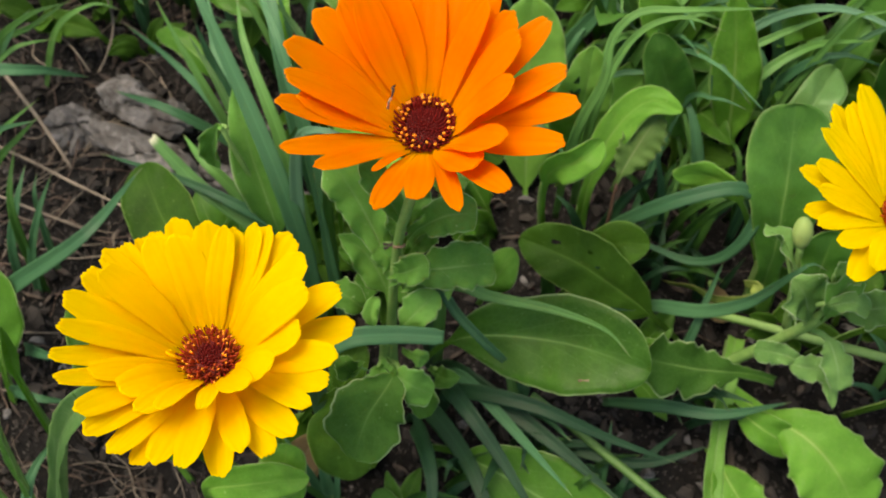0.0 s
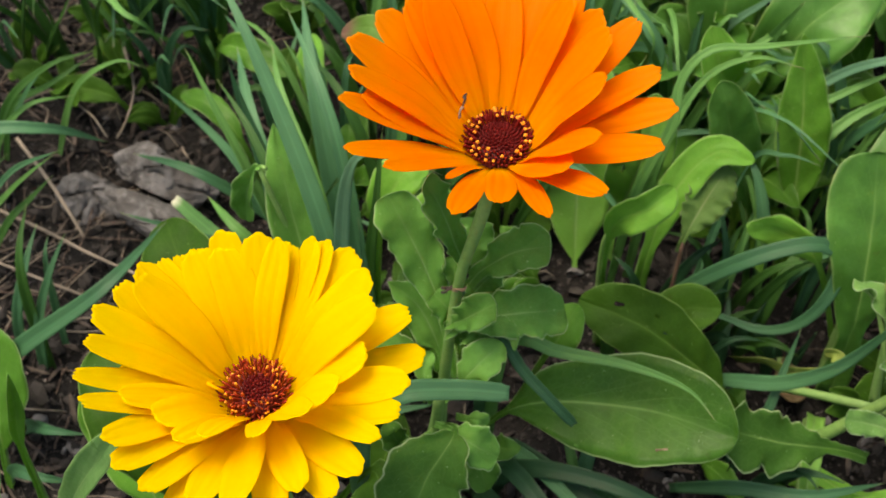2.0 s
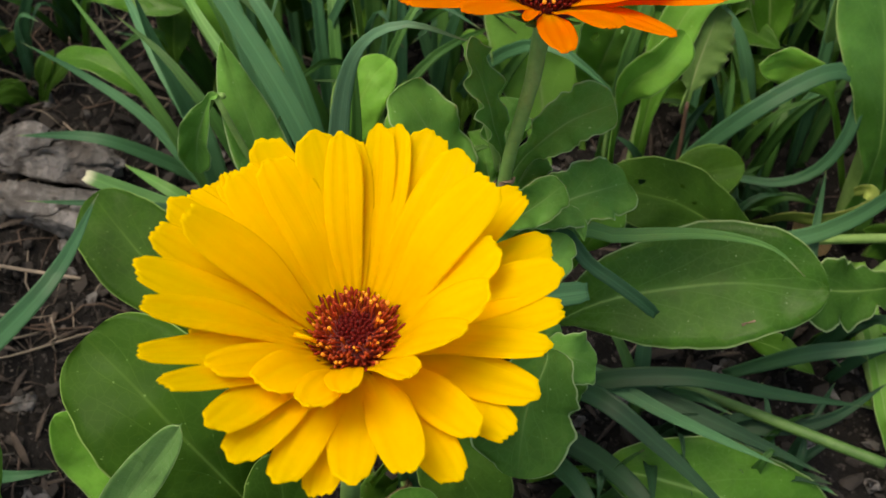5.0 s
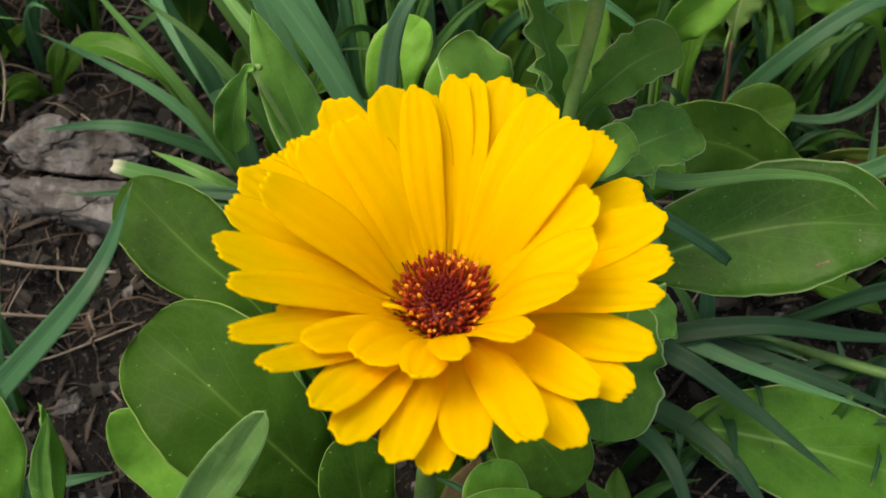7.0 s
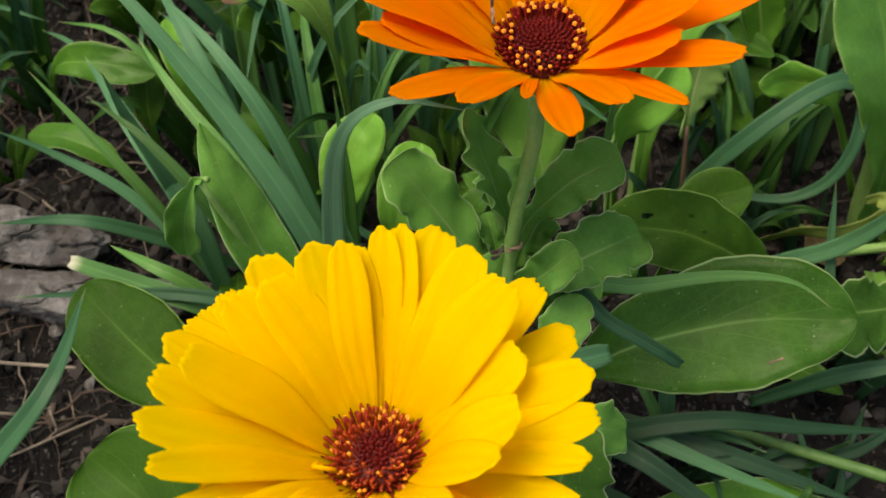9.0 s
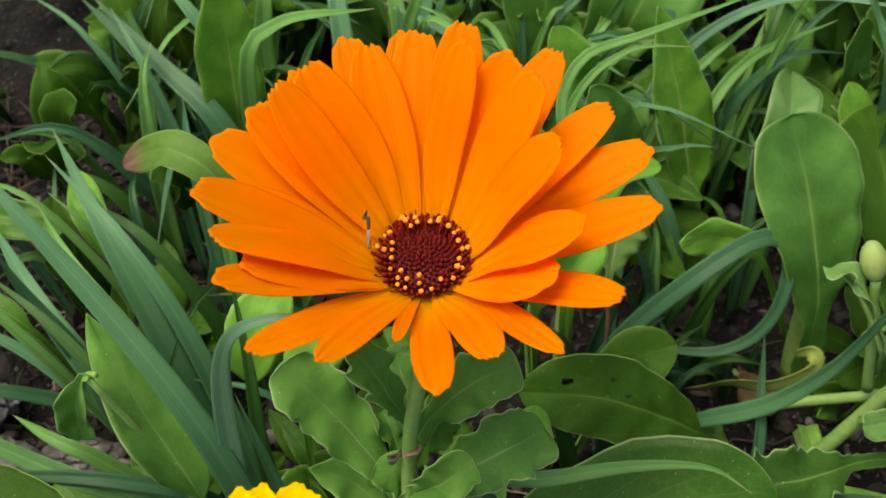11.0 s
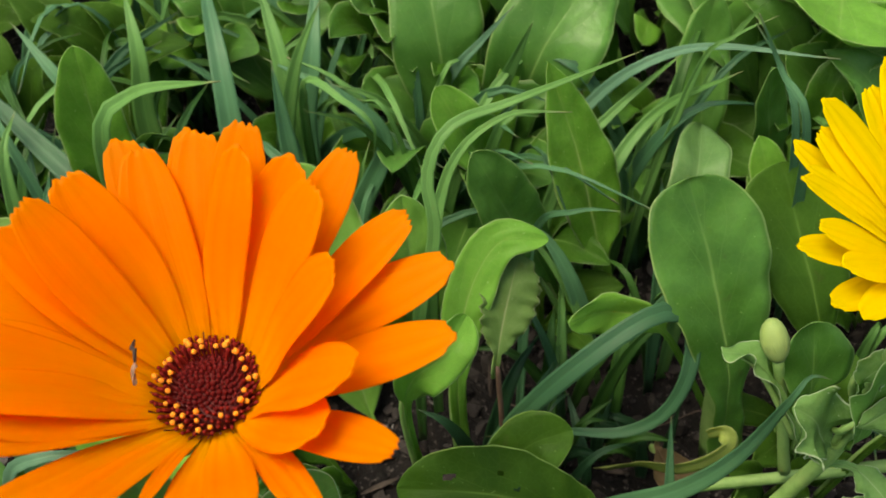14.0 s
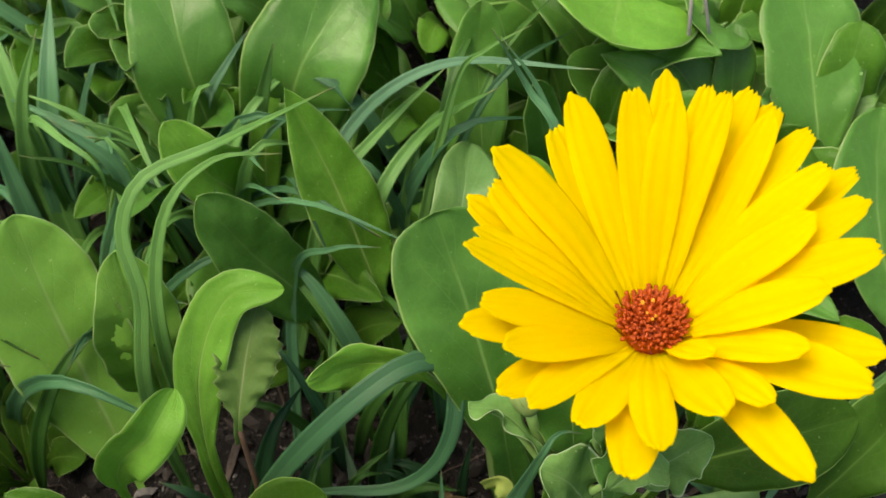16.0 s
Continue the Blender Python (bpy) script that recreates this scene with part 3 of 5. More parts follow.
def flower_head(plant, centre, petals, material, radius, style, seed=1, taper=0.58):
    """Disc, florets, petals and green bracts round a centre (millimetres). petals: rows of azimuth, length, elevation, width."""
    rng = random.Random(seed)
    v, f = disc_dome(radius * 0.001, 0.0016, seed)
    head = make("flower_head", v, f, DISC if style != "rust" else FLORET_RUST, plant, None, "open flower head with a %s disc" % ("maroon" if style != "rust" else "rust-red"))
    head.location = [c * 0.001 for c in centre]
    for az, length, el, width in petals:
        petal(head, az, length, el, width, material, r0=radius * 0.72, drop=-1.7 - 0.9 * rng.random(), bow=rng.uniform(0.8, 1.8),
              curl=rng.uniform(-0.8, 0.8), twist=rng.uniform(-7, 7), cup=rng.uniform(0.0, 0.15), taper=taper * rng.uniform(0.92, 1.08))
    # closed florets in the middle, open ones round them
    R = radius * 0.001
    closed = FLORET_BUD if style != "rust" else FLORET_RUSTY
    count = 260 if style != "rust" else 240
    for i in range(count):
        r = R * 0.99 * math.sqrt((i + 0.5) / count)
        th = i * 2.39996
        t = r / R
        z = 0.0016 * (1 - t**2.2)
        x, y = r * math.cos(th), r * math.sin(th)
        stray = {"maroon": 0.12, "orange_tips": 0.34, "rust": 0.45}[style]
        tilt = (math.cos(th) * t * 0.75 + rng.uniform(-stray, stray), math.sin(th) * t * 0.75 + rng.uniform(-stray, stray), 1)
        if style == "maroon":
            tall = t > 0.62
            tipped = 0.60 < t < 0.92 and i % 5 in (1, 3) and rng.random() < 0.62
        elif style == "orange_tips":
            tall = t > 0.44
            tipped = 0.5 < t < 0.93 and rng.random() < 0.19
        else:
            tall = t > 0.30
            tipped = t < 0.42 and i in (2, 4, 7, 11, 14, 16)
        me = closed if not tall else {"maroon": TALL_FLORET, "orange_tips": rng.choice((TALL_RED, TALL_RED, TALL_RUST)), "rust": TALL_RUST}[style]
        if tipped:
            me = POLLEN_FLORET if style == "maroon" else SMALL_POLLEN_FLORET
        ob = new("pollen_floret" if tipped else "disc_floret", me)
        ob.parent = head
        oriented(ob, (x, y, z), tilt, rng.random() * 6, rng.uniform(0.8, 1.1) * (0.50 + 0.040 * radius) * (1.0 if style != "rust" else rng.uniform(0.8, 1.25)))
    # fringe of dark styles at the rim
    fringe = 34 if style != "rust" else 6
    for i in range(fringe):
        th = i * 2 * math.pi / fringe + rng.uniform(-0.08, 0.08)
        ob = new("style", STYLE)
        ob.parent = head
        oriented(ob, (R * 0.97 * math.cos(th), R * 0.97 * math.sin(th), -0.0006), (math.cos(th) * rng.uniform(0.5, 1.3), math.sin(th) * rng.uniform(0.5, 1.3), 1), 0, rng.uniform(0.6, 1.15))
    # green cup of bracts underneath
    for i in range(16):
        a = i * 2 * math.pi / 16 + rng.uniform(-0.1, 0.1)
        d = np.array([math.cos(a), math.sin(a), 0])
        pts = mm([1.5 * d + [0, 0, -6.0], 5.2 * d + [0, 0, -4.6], 8.5 * d + [0, 0, -1.8 + rng.uniform(-0.6, 0.6)]])
        verts, faces, uv = ribbon(pts, lambda v: 0.0012 * (1 - v**2) + 0.00005, 7, 5, (0, 0, -1), (0, 0), 0.1)
        make("bract", verts, faces, LEAF_GREY, head, uv)
    return head


FLORET_BUD = bump_mesh("floret_bud", 0.00050, 0.00105, 8, 5)
FLORET_BUD.materials.append(FLORET)
FLORET_RUSTY = bump_mesh("floret_bud_rust", 0.00045, 0.0011, 8, 5)
FLORET_RUSTY.materials.append(FLORET_RUST)
FLORET_DEEP = plain_material("deep_red_floret", (0.12, 0.006, 0.005), (0.25, 0.016, 0.009), 700, 0.6, spec=0.15)
TALL_FLORET = floret_mesh("tall_floret", 0.0023, 0.00030, 0.00036, 0.00036, FLORET_DEEP, FLORET_DEEP)
FLORET_RED = plain_material("red_floret", (0.22, 0.016, 0.006), (0.42, 0.045, 0.010), 700, 0.5)
TALL_RED = floret_mesh("tall_floret_red", 0.0027, 0.00026, 0.00032, 0.00030, FLORET_RED, FLORET_RED)
TALL_RUST = floret_mesh("tall_floret_rust", 0.0016, 0.00030, 0.00036, 0.00035, FLORET_RUST, FLORET_RUST)
POLLEN_FLORET = floret_mesh("pollen_floret", 0.0025, 0.00030, 0.00036, 0.00052, FLORET, POLLEN)
SMALL_POLLEN_FLORET = floret_mesh("small_pollen_floret", 0.0023, 0.00034, 0.00040, 0.00036, FLORET_RUST, POLLEN)
STYLE = bpy.data.meshes.new("style")
_v, _f = tube(mm([(0, 0, 0), (0.1, 0, 1.2), (0.3, 0.1, 2.6)]), [0.00010, 0.00007, 0.00012], 5, 6)
STYLE.from_pydata([tuple(p) for p in _v], [], _f)
STYLE.materials.append(DISC)

# ---- the orange calendula ----
orange_plant = empty("calendula_plant", "orange calendula in full bloom on a pale green downy stem", "flower", "flowering calendulas")
ORANGE_PETALS = [(167.2, 35.1, 38, 7.6), (142, 33.2, 30, 8.2), (132, 31.6, 37, 7.7), (122, 31.3, 28, 5.9), (123, 31.7, 43, 7.6), (109, 32.2, 28, 6.0), (108, 31.4, 38, 8.3), (91, 33.5, 29, 7.4),
                 (86, 31.1, 34, 7.7), (75, 33.7, 24, 5.8), (70, 32.1, 33, 7.9), (55, 33.2, 39, 7.4), (52, 30.4, 46, 6.0), (37, 30.8, 41, 8.2), (20, 30.4, 47, 8.3), (29, 34.3, 31, 7.1),
                 (7, 33.1, 28, 6.9), (-12, 28.0, 49, 8.6), (-7, 34.5, 24, 7.6), (-25, 34.0, 25, 7.3), (-45, 29.2, 41, 9.0), (-61, 26.7, 36, 8.6), (-56, 34.2, 29, 6.0), (-75, 32.4, 27, 4.4),
                 (-92, 32.2, 33, 5.7), (-106, 33.7, 29, 5.2), (-119, 22.7, 30, 2.2), (-133, 34.6, 34, 4.8), (-149, 35.9, 30, 5.6), (-165.8, 35.5, 36, 5.8), (-170, 30.7, 37, 6.5), (-177.6, 34.2, 39, 7.2),
                 (160, 29.3, 35, 6.2)]
flower_head(orange_plant, (1.2, 130.2, 127.8), ORANGE_PETALS, ORANGE, 6.0, "maroon", 3, 0.60)
stalk("stem", orange_plant, [(1.2, 129.6, 125.5), (-2, 124.5, 111.2), (-6.4, 121.1, 93.6), (-10.3, 115.5, 58.4), (-13.6, 112.8, 5)], [1.5, 1.15, 1.3, 1.7, 2.0], STEM, sides=10)
leaf(orange_plant, [(-8.5, 120, 73), (-10.3, 123, 79), (-15.5, 130.4, 91), (-21.4, 136.4, 103)], 10.5, LEAF_GREY, "oblong", wave=1.0, count=3.5, lobes=0.12, petiole=3.5)
leaf(orange_plant, [(-4.8, 125, 87), (-5.5, 125.5, 93), (-9.2, 126, 109), (-12.6, 125.8, 122)], 7.0, LEAF_GREY, "oblong", roll=(10, 25), wave=1.0, count=4, lobes=0.12, petiole=2.5)
leaf(orange_plant, [(-4.6, 123.6, 88), (-1.5, 124.2, 93), (4.9, 123.2, 101), (11.8, 121.2, 106.2)], 9.0, LEAF_GREY, "oblong", wave=1.1, count=3, channel=0.22, lobes=0.13, petiole=3.5)
leaf(orange_plant, [(-9.5, 118, 78), (-5, 116.2, 85), (4.5, 116, 88.5), (15.8, 118, 87)], 11.0, LEAF_GREY, "oblong", wave=1.2, count=4, lobes=0.15, petiole=3.5)
leaf(orange_plant, [(-5.7, 122.7, 80), (-4.1, 122.9, 84), (-1.6, 123.8, 88), (1.5, 126, 90)], 6.5, LEAF_GREY, "oblong", wave=1.2, count=3, channel=0.3, lobes=0.14, petiole=2.5)
leaf(orange_plant, [(-7.6, 124, 80), (-7.5, 126.4, 84), (-7.6, 128.4, 87), (-7.5, 130.8, 88)], 5, LEAF_GREY, "oblong", wave=1.2, count=3, channel=0.3, lobes=0.14, petiole=2.5)
leaf(orange_plant, [(-8.8, 120.4, 70), (-8, 120.2, 77), (-9.2, 120.9, 83), (-12.1, 123.2, 85)], 6.5, LEAF_GREY, "oblong", wave=1.2, count=3, channel=0.3, lobes=0.14, petiole=2.5)
leaf(orange_plant, [(-7.6, 120.4, 68), (-6.6, 118.6, 76), (-3.7, 116.7, 80), (0.2, 114.9, 78)], 7, LEAF_GREY, "oblong", wave=1.2, count=3, channel=0.3, lobes=0.14, petiole=2.5)
leaf(orange_plant, [(-9.1, 118.8, 80), (-6.5, 115.8, 86), (-3.2, 112.8, 94), (1, 112.9, 98)], 7.0, LEAF_GREY, "oblong", wave=1.1, count=3, channel=0.4, lobes=0.13, petiole=3.0)
leaf(orange_plant, [(-10.3, 115.5, 58.4), (-11.1, 120.3, 65.4), (-15.7, 125.9, 75.4), (-22.2, 128.3, 81.9)], 9, LEAF_GREY, "lance", wave=0.8, lobes=0.13)
leaf(orange_plant, [(-0.5, 114.7, 88), (3.1, 114.8, 88), (4.8, 112.4, 86), (5.1, 109.6, 84)], 2.4, LEAF_GREY, "lance", wave=0.8, lobes=0.1, label="small pointed lobe curling down")
leaf(orange_plant, [(-5, 124.5, 88), (-4.2, 127, 90.5), (-3.8, 131, 94), (-3.5, 135.6, 96)], 9.5, LEAF_GREY, "oval", wave=1.2, lobes=0.13)
leaf(orange_plant, [(28.2, 135.8, 8), (42, 143.1, 27.9), (49.5, 145.8, 40.2), (59.6, 144.5, 43.8)], 13.5, LEAF, "oval", channel=0.15)
leaf(orange_plant, [(72.7, 128.4, 8), (61.5, 131.1, 24.9), (41.3, 136.9, 44.7), (23.3, 144.8, 47.8)], 18, LEAF, "oval", channel=0.12, label="broad green leaf with small chewed holes", n=90, m=41, holes=((0.66, 0.86, 0.05, 0.016), (0.72, 0.72, 0.03, 0.012), (0.60, 0.66, 0.025, 0.010)))
leaf(orange_plant, [(-12.4, 112.6, 12), (5.9, 113.8, 49), (33.3, 109.4, 58.1), (54.7, 100.2, 61.3)], 25, LEAF_MID, "oval", channel=0.14, wave=0.7, label="large glossy leaf with a pale midrib")

# ---- the golden yellow calendula ----
left_plant_low = empty("leafy_plant", "crinkled leafy plant at the edge of bare soil", "plant", "leafy plants")
gold_plant = empty("calendula_plant", "golden yellow calendula with a dark red disc and dense petals", "flower", "flowering calendulas")
GOLD_PETALS = [(168, 31.1, 37, 6.6), (153, 29.6, 34, 6.3), (140, 29.4, 30, 5.8), (132, 28.4, 24, 6.0), (124, 28.0, 19, 5.4), (119, 27.7, 19, 5.3), (117, 27.9, 19, 4.9), (150, 28.5, 45, 6.6),
               (118, 26.4, 31, 8.1), (105, 28.4, 29, 6.9), (107, 25.4, 34, 7.6), (90, 27.1, 34, 7.3), (83, 25.4, 29, 3.9), (80, 26.5, 34, 5.2), (77, 26.2, 27, 5.6), (68, 28.1, 27, 4.9),
               (63, 28.6, 25, 5.5), (53, 29.3, 22, 7.6), (42, 28.0, 25, 7.4), (22, 27.3, 35, 7.9), (24, 29.5, 14, 6.7), (12, 29.3, 5, 6.7), (-7, 28.6, 21, 6.7), (-19, 28.3, 20, 6.1),
               (-31, 27.4, 21, 4.6), (-43, 27.2, 16, 6.4), (-56, 27.0, 14, 5.9), (-65, 26.3, 23, 5.7), (-76, 28.6, 18, 6.0), (-88, 30.7, 30, 6.0), (-102, 28.0, 25, 6.2), (-111, 28.2, 21, 5.5),
               (-119, 30.0, 27, 5.6), (-130, 30.9, 30, 6.1), (-138, 30.9, 35, 5.7), (3, 22.8, 31, 7.4), (-27, 24.1, 44, 7.7), (-48, 23.7, 46, 6.6), (-76, 24.1, 46, 4.4), (-116, 24.8, 42, 5.4),
               (-138, 22.2, 39, 7.1), (-154, 25.9, 39, 5.2), (-172, 23.9, 32, 5.1), (-166, 31.9, 35, 4.3), (-154, 32.2, 37, 4.2), (-177, 31.3, 40, 4.8), (-103, 24.2, 46, 4.5)]
flower_head(gold_plant, (-40.4, 80.7, 122.0), GOLD_PETALS, YELLOW, 5.35, "orange_tips", 5, 0.50)
stalk("stem", gold_plant, [(-40.6, 80.9, 119.9), (-41.8, 82.6, 94.1), (-44.2, 86, 53.2), (-47.1, 89.4, 4)], [1.7, 1.6, 1.9, 2.2], STEM, sides=10)
leaf(gold_plant, [(-11, 102.9, 63.3), (-7.5, 91.5, 82.6), (-13.4, 82.9, 78.2), (-17, 74.8, 71.9)], 17, LEAF_DOWNY, "oval", wave=1.2, channel=0.1, lobes=0.13)
leaf(gold_plant, [(-12, 102.9, 63.3), (-7.6, 93.5, 79.5), (-3.7, 89.6, 81.5), (1.4, 89.7, 75.4)], 8, LEAF_GREY, "oval", wave=1.0, lobes=0.13)
leaf(gold_plant, [(-39.7, 100.9, 16.8), (-26.9, 97.6, 50), (-22.9, 86.8, 50.2), (-19.2, 77.2, 45.2)], 16, LEAF, "oval")
leaf(gold_plant, [(-29.9, 102.8, 14), (-31.5, 95.6, 26.3), (-37.5, 87.8, 22.5), (-43.7, 79.3, 17.2)], 12, LEAF_DEAD, "oval", label="brown withered leaf")
leaf(gold_plant, [(-49.8, 109.3, 10), (-62.7, 129.8, 44.5), (-73.3, 144.7, 54.8), (-82.4, 163.8, 55.7)], 19, LEAF, "oval", channel=0.12)
leaf(gold_plant, [(-51.9, 85.4, 8), (-60.1, 87.3, 47.8), (-71.1, 97.8, 74.5), (-82, 113.8, 82)], 25, LEAF, "spoon", channel=0.1, label="large dark green rounded leaf")
leaf(gold_plant, [(-69.6, 85.5, 8), (-78.7, 96, 29.7), (-88.6, 109.3, 42.7), (-94.3, 115.3, 54.5)], 14, LEAF_LIGHT, "oval")
leaf(gold_plant, [(-105.3, 73.8, 12), (-96.9, 75.8, 42.2), (-83.5, 77.8, 80), (-65.3, 77.6, 113.7)], 6.5, LEAF_PALE, "spoon", channel=0.35, wave=0.7, petiole=4.0, label="narrow silvery upright leaf")
leaf(left_plant_low, [(-121.2, 99.8, 8), (-121.8, 111.7, 28.8), (-120.2, 122.5, 45.3), (-121.5, 133.7, 54)], 15, LEAF_MID, "oval", channel=0.12)
leaf(left_plant_low, [(-109.3, 71.9, 12), (-104.3, 80.2, 61.9), (-98.1, 86.3, 93.7), (-92.2, 89, 109)], 4.2, LEAF_GREY, "lance", wave=1.2, count=4, lobes=0.13, label="narrow crinkled leaf with a pale rim")
leaf(left_plant_low, [(-110.8, 67.8, 10), (-115.6, 77.3, 42.7), (-118.4, 82.7, 59.7), (-121.1, 88.3, 63.2)], 10, LEAF_GREY, "oval", wave=1.2, count=4, lobes=0.13)
leaf(gold_plant, [(-107.1, 93.7, 16.2), (-103.9, 98.3, 60.6), (-100.2, 98.9, 76.9), (-96.5, 99.3, 93.4)], 3.5, LEAF_LIGHT, "lance", roll=(0, 60), channel=0.5)
leaf(gold_plant, [(-56, 79.6, 8), (-56.8, 81.1, 40.6), (-55.8, 86, 59.1), (-54.5, 91.6, 67.1)], 13, LEAF, "spoon")
leaf(gold_plant, [(-38.7, 66.8, 8), (-37.2, 69.1, 40.9), (-35.3, 73.9, 57.7), (-34.1, 80.6, 64.7)], 12, LEAF_LIGHT, "spoon")
leaf(gold_plant, [(-6.5, 96.9, 10), (7.5, 88.3, 29.4), (27, 77.8, 28.9), (52.1, 63.7, 20.9)], 24, LEAF_MID, "oval", channel=0.08, label="broad pale leaf lying low over the soil")
leaf(gold_plant, [(-58, 75.6, 8), (-56.4, 73, 47.7), (-44.3, 71.8, 59.7), (-28.3, 72.7, 62.8)], 10, LEAF_LIGHT, "oval", wave=0.8)
stalk("curled_style", gold_plant, [(-45.6, 79.8, 123.9), (-46.4, 79.4, 125.9), (-47.6, 79.8, 126.5), (-48, 80.6, 125.5), (-47.3, 81, 124.9)], [0.25, 0.3, 0.25], YELLOW, "small curled yellow style")
# the middle cluster of small downy leaves between the two stems
leaf(gold_plant, [(-10.0, 107.2, 66), (-6.2, 106.4, 76), (-1.5, 108.7, 82), (2.7, 111.6, 84)], 8.2, LEAF_GREY, "oval", wave=0.7, count=3, lobes=0.16, channel=0.2)
leaf(gold_plant, [(-13.9, 115.8, 60), (-16.2, 113.4, 70), (-19.8, 114.9, 74), (-24.3, 119.1, 72)], 7.5, LEAF_DOWNY, "oval", wave=0.8, count=3, lobes=0.14)
leaf(gold_plant, [(3.3, 122.9, 78), (4.6, 118.9, 80), (5.2, 117.3, 76), (4.5, 116.6, 70)], 1.9, LEAF_PALE, "lance", channel=0.4)
leaf(gold_plant, [(11.6, 132.1, 30), (14.2, 126.6, 52), (17.6, 127.3, 62), (20.9, 132.2, 66)], 9, LEAF_LIGHT, "oval", channel=0.12)
leaf(gold_plant, [(-11.1, 107.3, 50), (-12.0, 100.9, 62), (-13.0, 95.4, 65), (-12.4, 92.7, 60)], 6.5, LEAF_GREY, "oval", wave=1.0, count=3, lobes=0.16)
leaf(gold_plant, [(-7.4, 107.3, 58), (-4.5, 102.7, 66), (-2.4, 101.4, 68), (-0.6, 101.2, 66)], 4.2, LEAF_GREY, "oval", wave=0.6, lobes=0.12)
leaf(gold_plant, [(-9.5, 98.7, 48), (-6.4, 96.6, 60), (-2.5, 93.9, 62), (-0.7, 90.6, 55)], 7.5, LEAF_DOWNY, "oval", wave=0.9, count=3, lobes=0.16)
leaf(gold_plant, [(-13.0, 110.4, 58), (-14.0, 109.3, 69), (-14.2, 112.1, 73), (-12.6, 114.6, 75)], 4.0, LEAF_GREY, "oval", wave=0.7, lobes=0.14)
leaf(gold_plant, [(-19.6, 111.1, 40), (-20.4, 103.4, 52), (-21.6, 102.7, 58), (-23.2, 104.7, 60)], 6, LEAF_DOWNY, "oval", wave=0.8, lobes=0.14)
leaf(gold_plant, [(-1.3, 109.5, 40), (1.0, 103.9, 50), (3.8, 101.2, 54), (7.4, 101.5, 54)], 6, LEAF_DOWNY, "lance", wave=0.8, lobes=0.14)
stalk("stem", gold_plant, [(-10.8, 104.3, 73.6), (-12.3, 107.1, 53.1), (-15.9, 108.2, 27.1), (-18.5, 106.9, 4)], [1.2, 1.4, 1.7, 1.9], STEM)

# ---- the lemon yellow calendula ----
lemon_plant = empty("calendula_plant", "lemon yellow calendula with narrow petals and a rust-red disc", "flower", "flowering calendulas")
LEMON_PETALS = [(115, 29.5, 34, 6.2), (126, 27.8, 24, 5.2), (122, 26.8, 31, 5.9), (139, 26.0, 31, 3.9), (146, 27.0, 32, 4.2), (168, 26.4, 24, 5.9), (166, 25.3, 32, 5.5), (-178, 24.4, 31, 5.4),
                (-171, 25.0, 20, 5.1), (-162, 23.9, 22, 4.8), (-146, 23.0, 24, 5.6), (-129, 25.4, 17, 6.3), (-123, 27.3, 31, 5.1), (85, 30.3, 32, 5.4), (92, 27.4, 28, 6.2), (69, 29.2, 42, 5.1),
                (58, 31.5, 32, 5.1), (56, 28.1, 45, 5.0), (46, 30.3, 34, 4.3), (39, 29.8, 44, 4.3), (34, 31.3, 33, 5.1), (27, 30.8, 31, 5.1), (26, 29.5, 35, 4.5), (16, 30.4, 29, 4.8),
                (3, 28.4, 34, 4.8), (1, 30.6, 26, 4.7), (-8, 29.5, 27, 5.0), (-7, 23.7, 34, 5.7), (-23, 28.5, 27, 6.3), (-41, 23.7, 39, 5.7), (-61, 21.8, 32, 5.4), (-59, 27.9, 19, 6.8),
                (-47, 27.9, 17, 6.1), (-82, 21.1, 25, 4.9), (-98, 20.1, 27, 6.4), (-84, 28.2, 11, 5.8), (-87, 13.7, 39, 3.8)]
flower_head(lemon_plant, (102.6, 117.0, 112.9), LEMON_PETALS, LEMON, 4.0, "rust", 9, 0.64)
stalk("stem", lemon_plant, [(102.6, 117.0, 110.5), (103.1, 119.2, 72.5), (100.9, 118.6, 53.8), (94.2, 119.4, 36.1), (82.8, 119.3, 17.7), (75.6, 121.9, 2)], [1.5, 1.5, 1.6, 1.6, 1.7, 1.8], STEM, sides=10)
leaf(lemon_plant, [(93.8, 137.7, 10), (94.8, 140.1, 18), (94.6, 148, 49), (96.1, 171.1, 73.5)], 24, LEAF_BACK, "paddle", channel=0.10, petiole=8.0, label="upright broad leaf with a thin pale rim")
leaf(lemon_plant, [(96.9, 150.1, 12), (84.8, 155.1, 47.6), (74.6, 158.4, 56.7), (64.1, 156.8, 62.5)], 9, LEAF_LIGHT, "oval", roll=(-40, -35))
leaf(lemon_plant, [(118.1, 134.9, 8), (121.3, 143.8, 18.5), (120.3, 155.3, 43), (121.8, 175.9, 59.9)], 24, LEAF, "paddle", channel=0.1)
leaf(lemon_plant, [(104.9, 120.8, 19), (117.6, 121, 39), (131.3, 115.8, 49.3), (149.5, 113.1, 47.1)], 16, LEAF, "oval")
leaf(lemon_plant, [(116, 105.9, 10), (139.3, 107.4, 31.1), (151.4, 109.3, 39.1), (166.9, 113.8, 36)], 16, LEAF, "oval")
leaf(lemon_plant, [(82, 111.4, 19), (89.5, 102.7, 24), (100.1, 94.3, 27), (108.1, 85.8, 24), (114.4, 77.1, 16)], 23, LEAF_LIGHT, "spoon", channel=0.06, wave=0.8, count=5, lobes=0.09, petiole=4.0, label="pale round leaf drooping over bare soil")
leaf(lemon_plant, [(92.3, 108.3, 33), (85.1, 109.2, 36), (70.7, 108.6, 41), (53.9, 108.7, 49)], 14, LEAF_DOWNY, "spoon", wave=1.2, count=3.2, lobes=0.42, petiole=3.0, label="deeply lobed downy leaf with a pale rim")
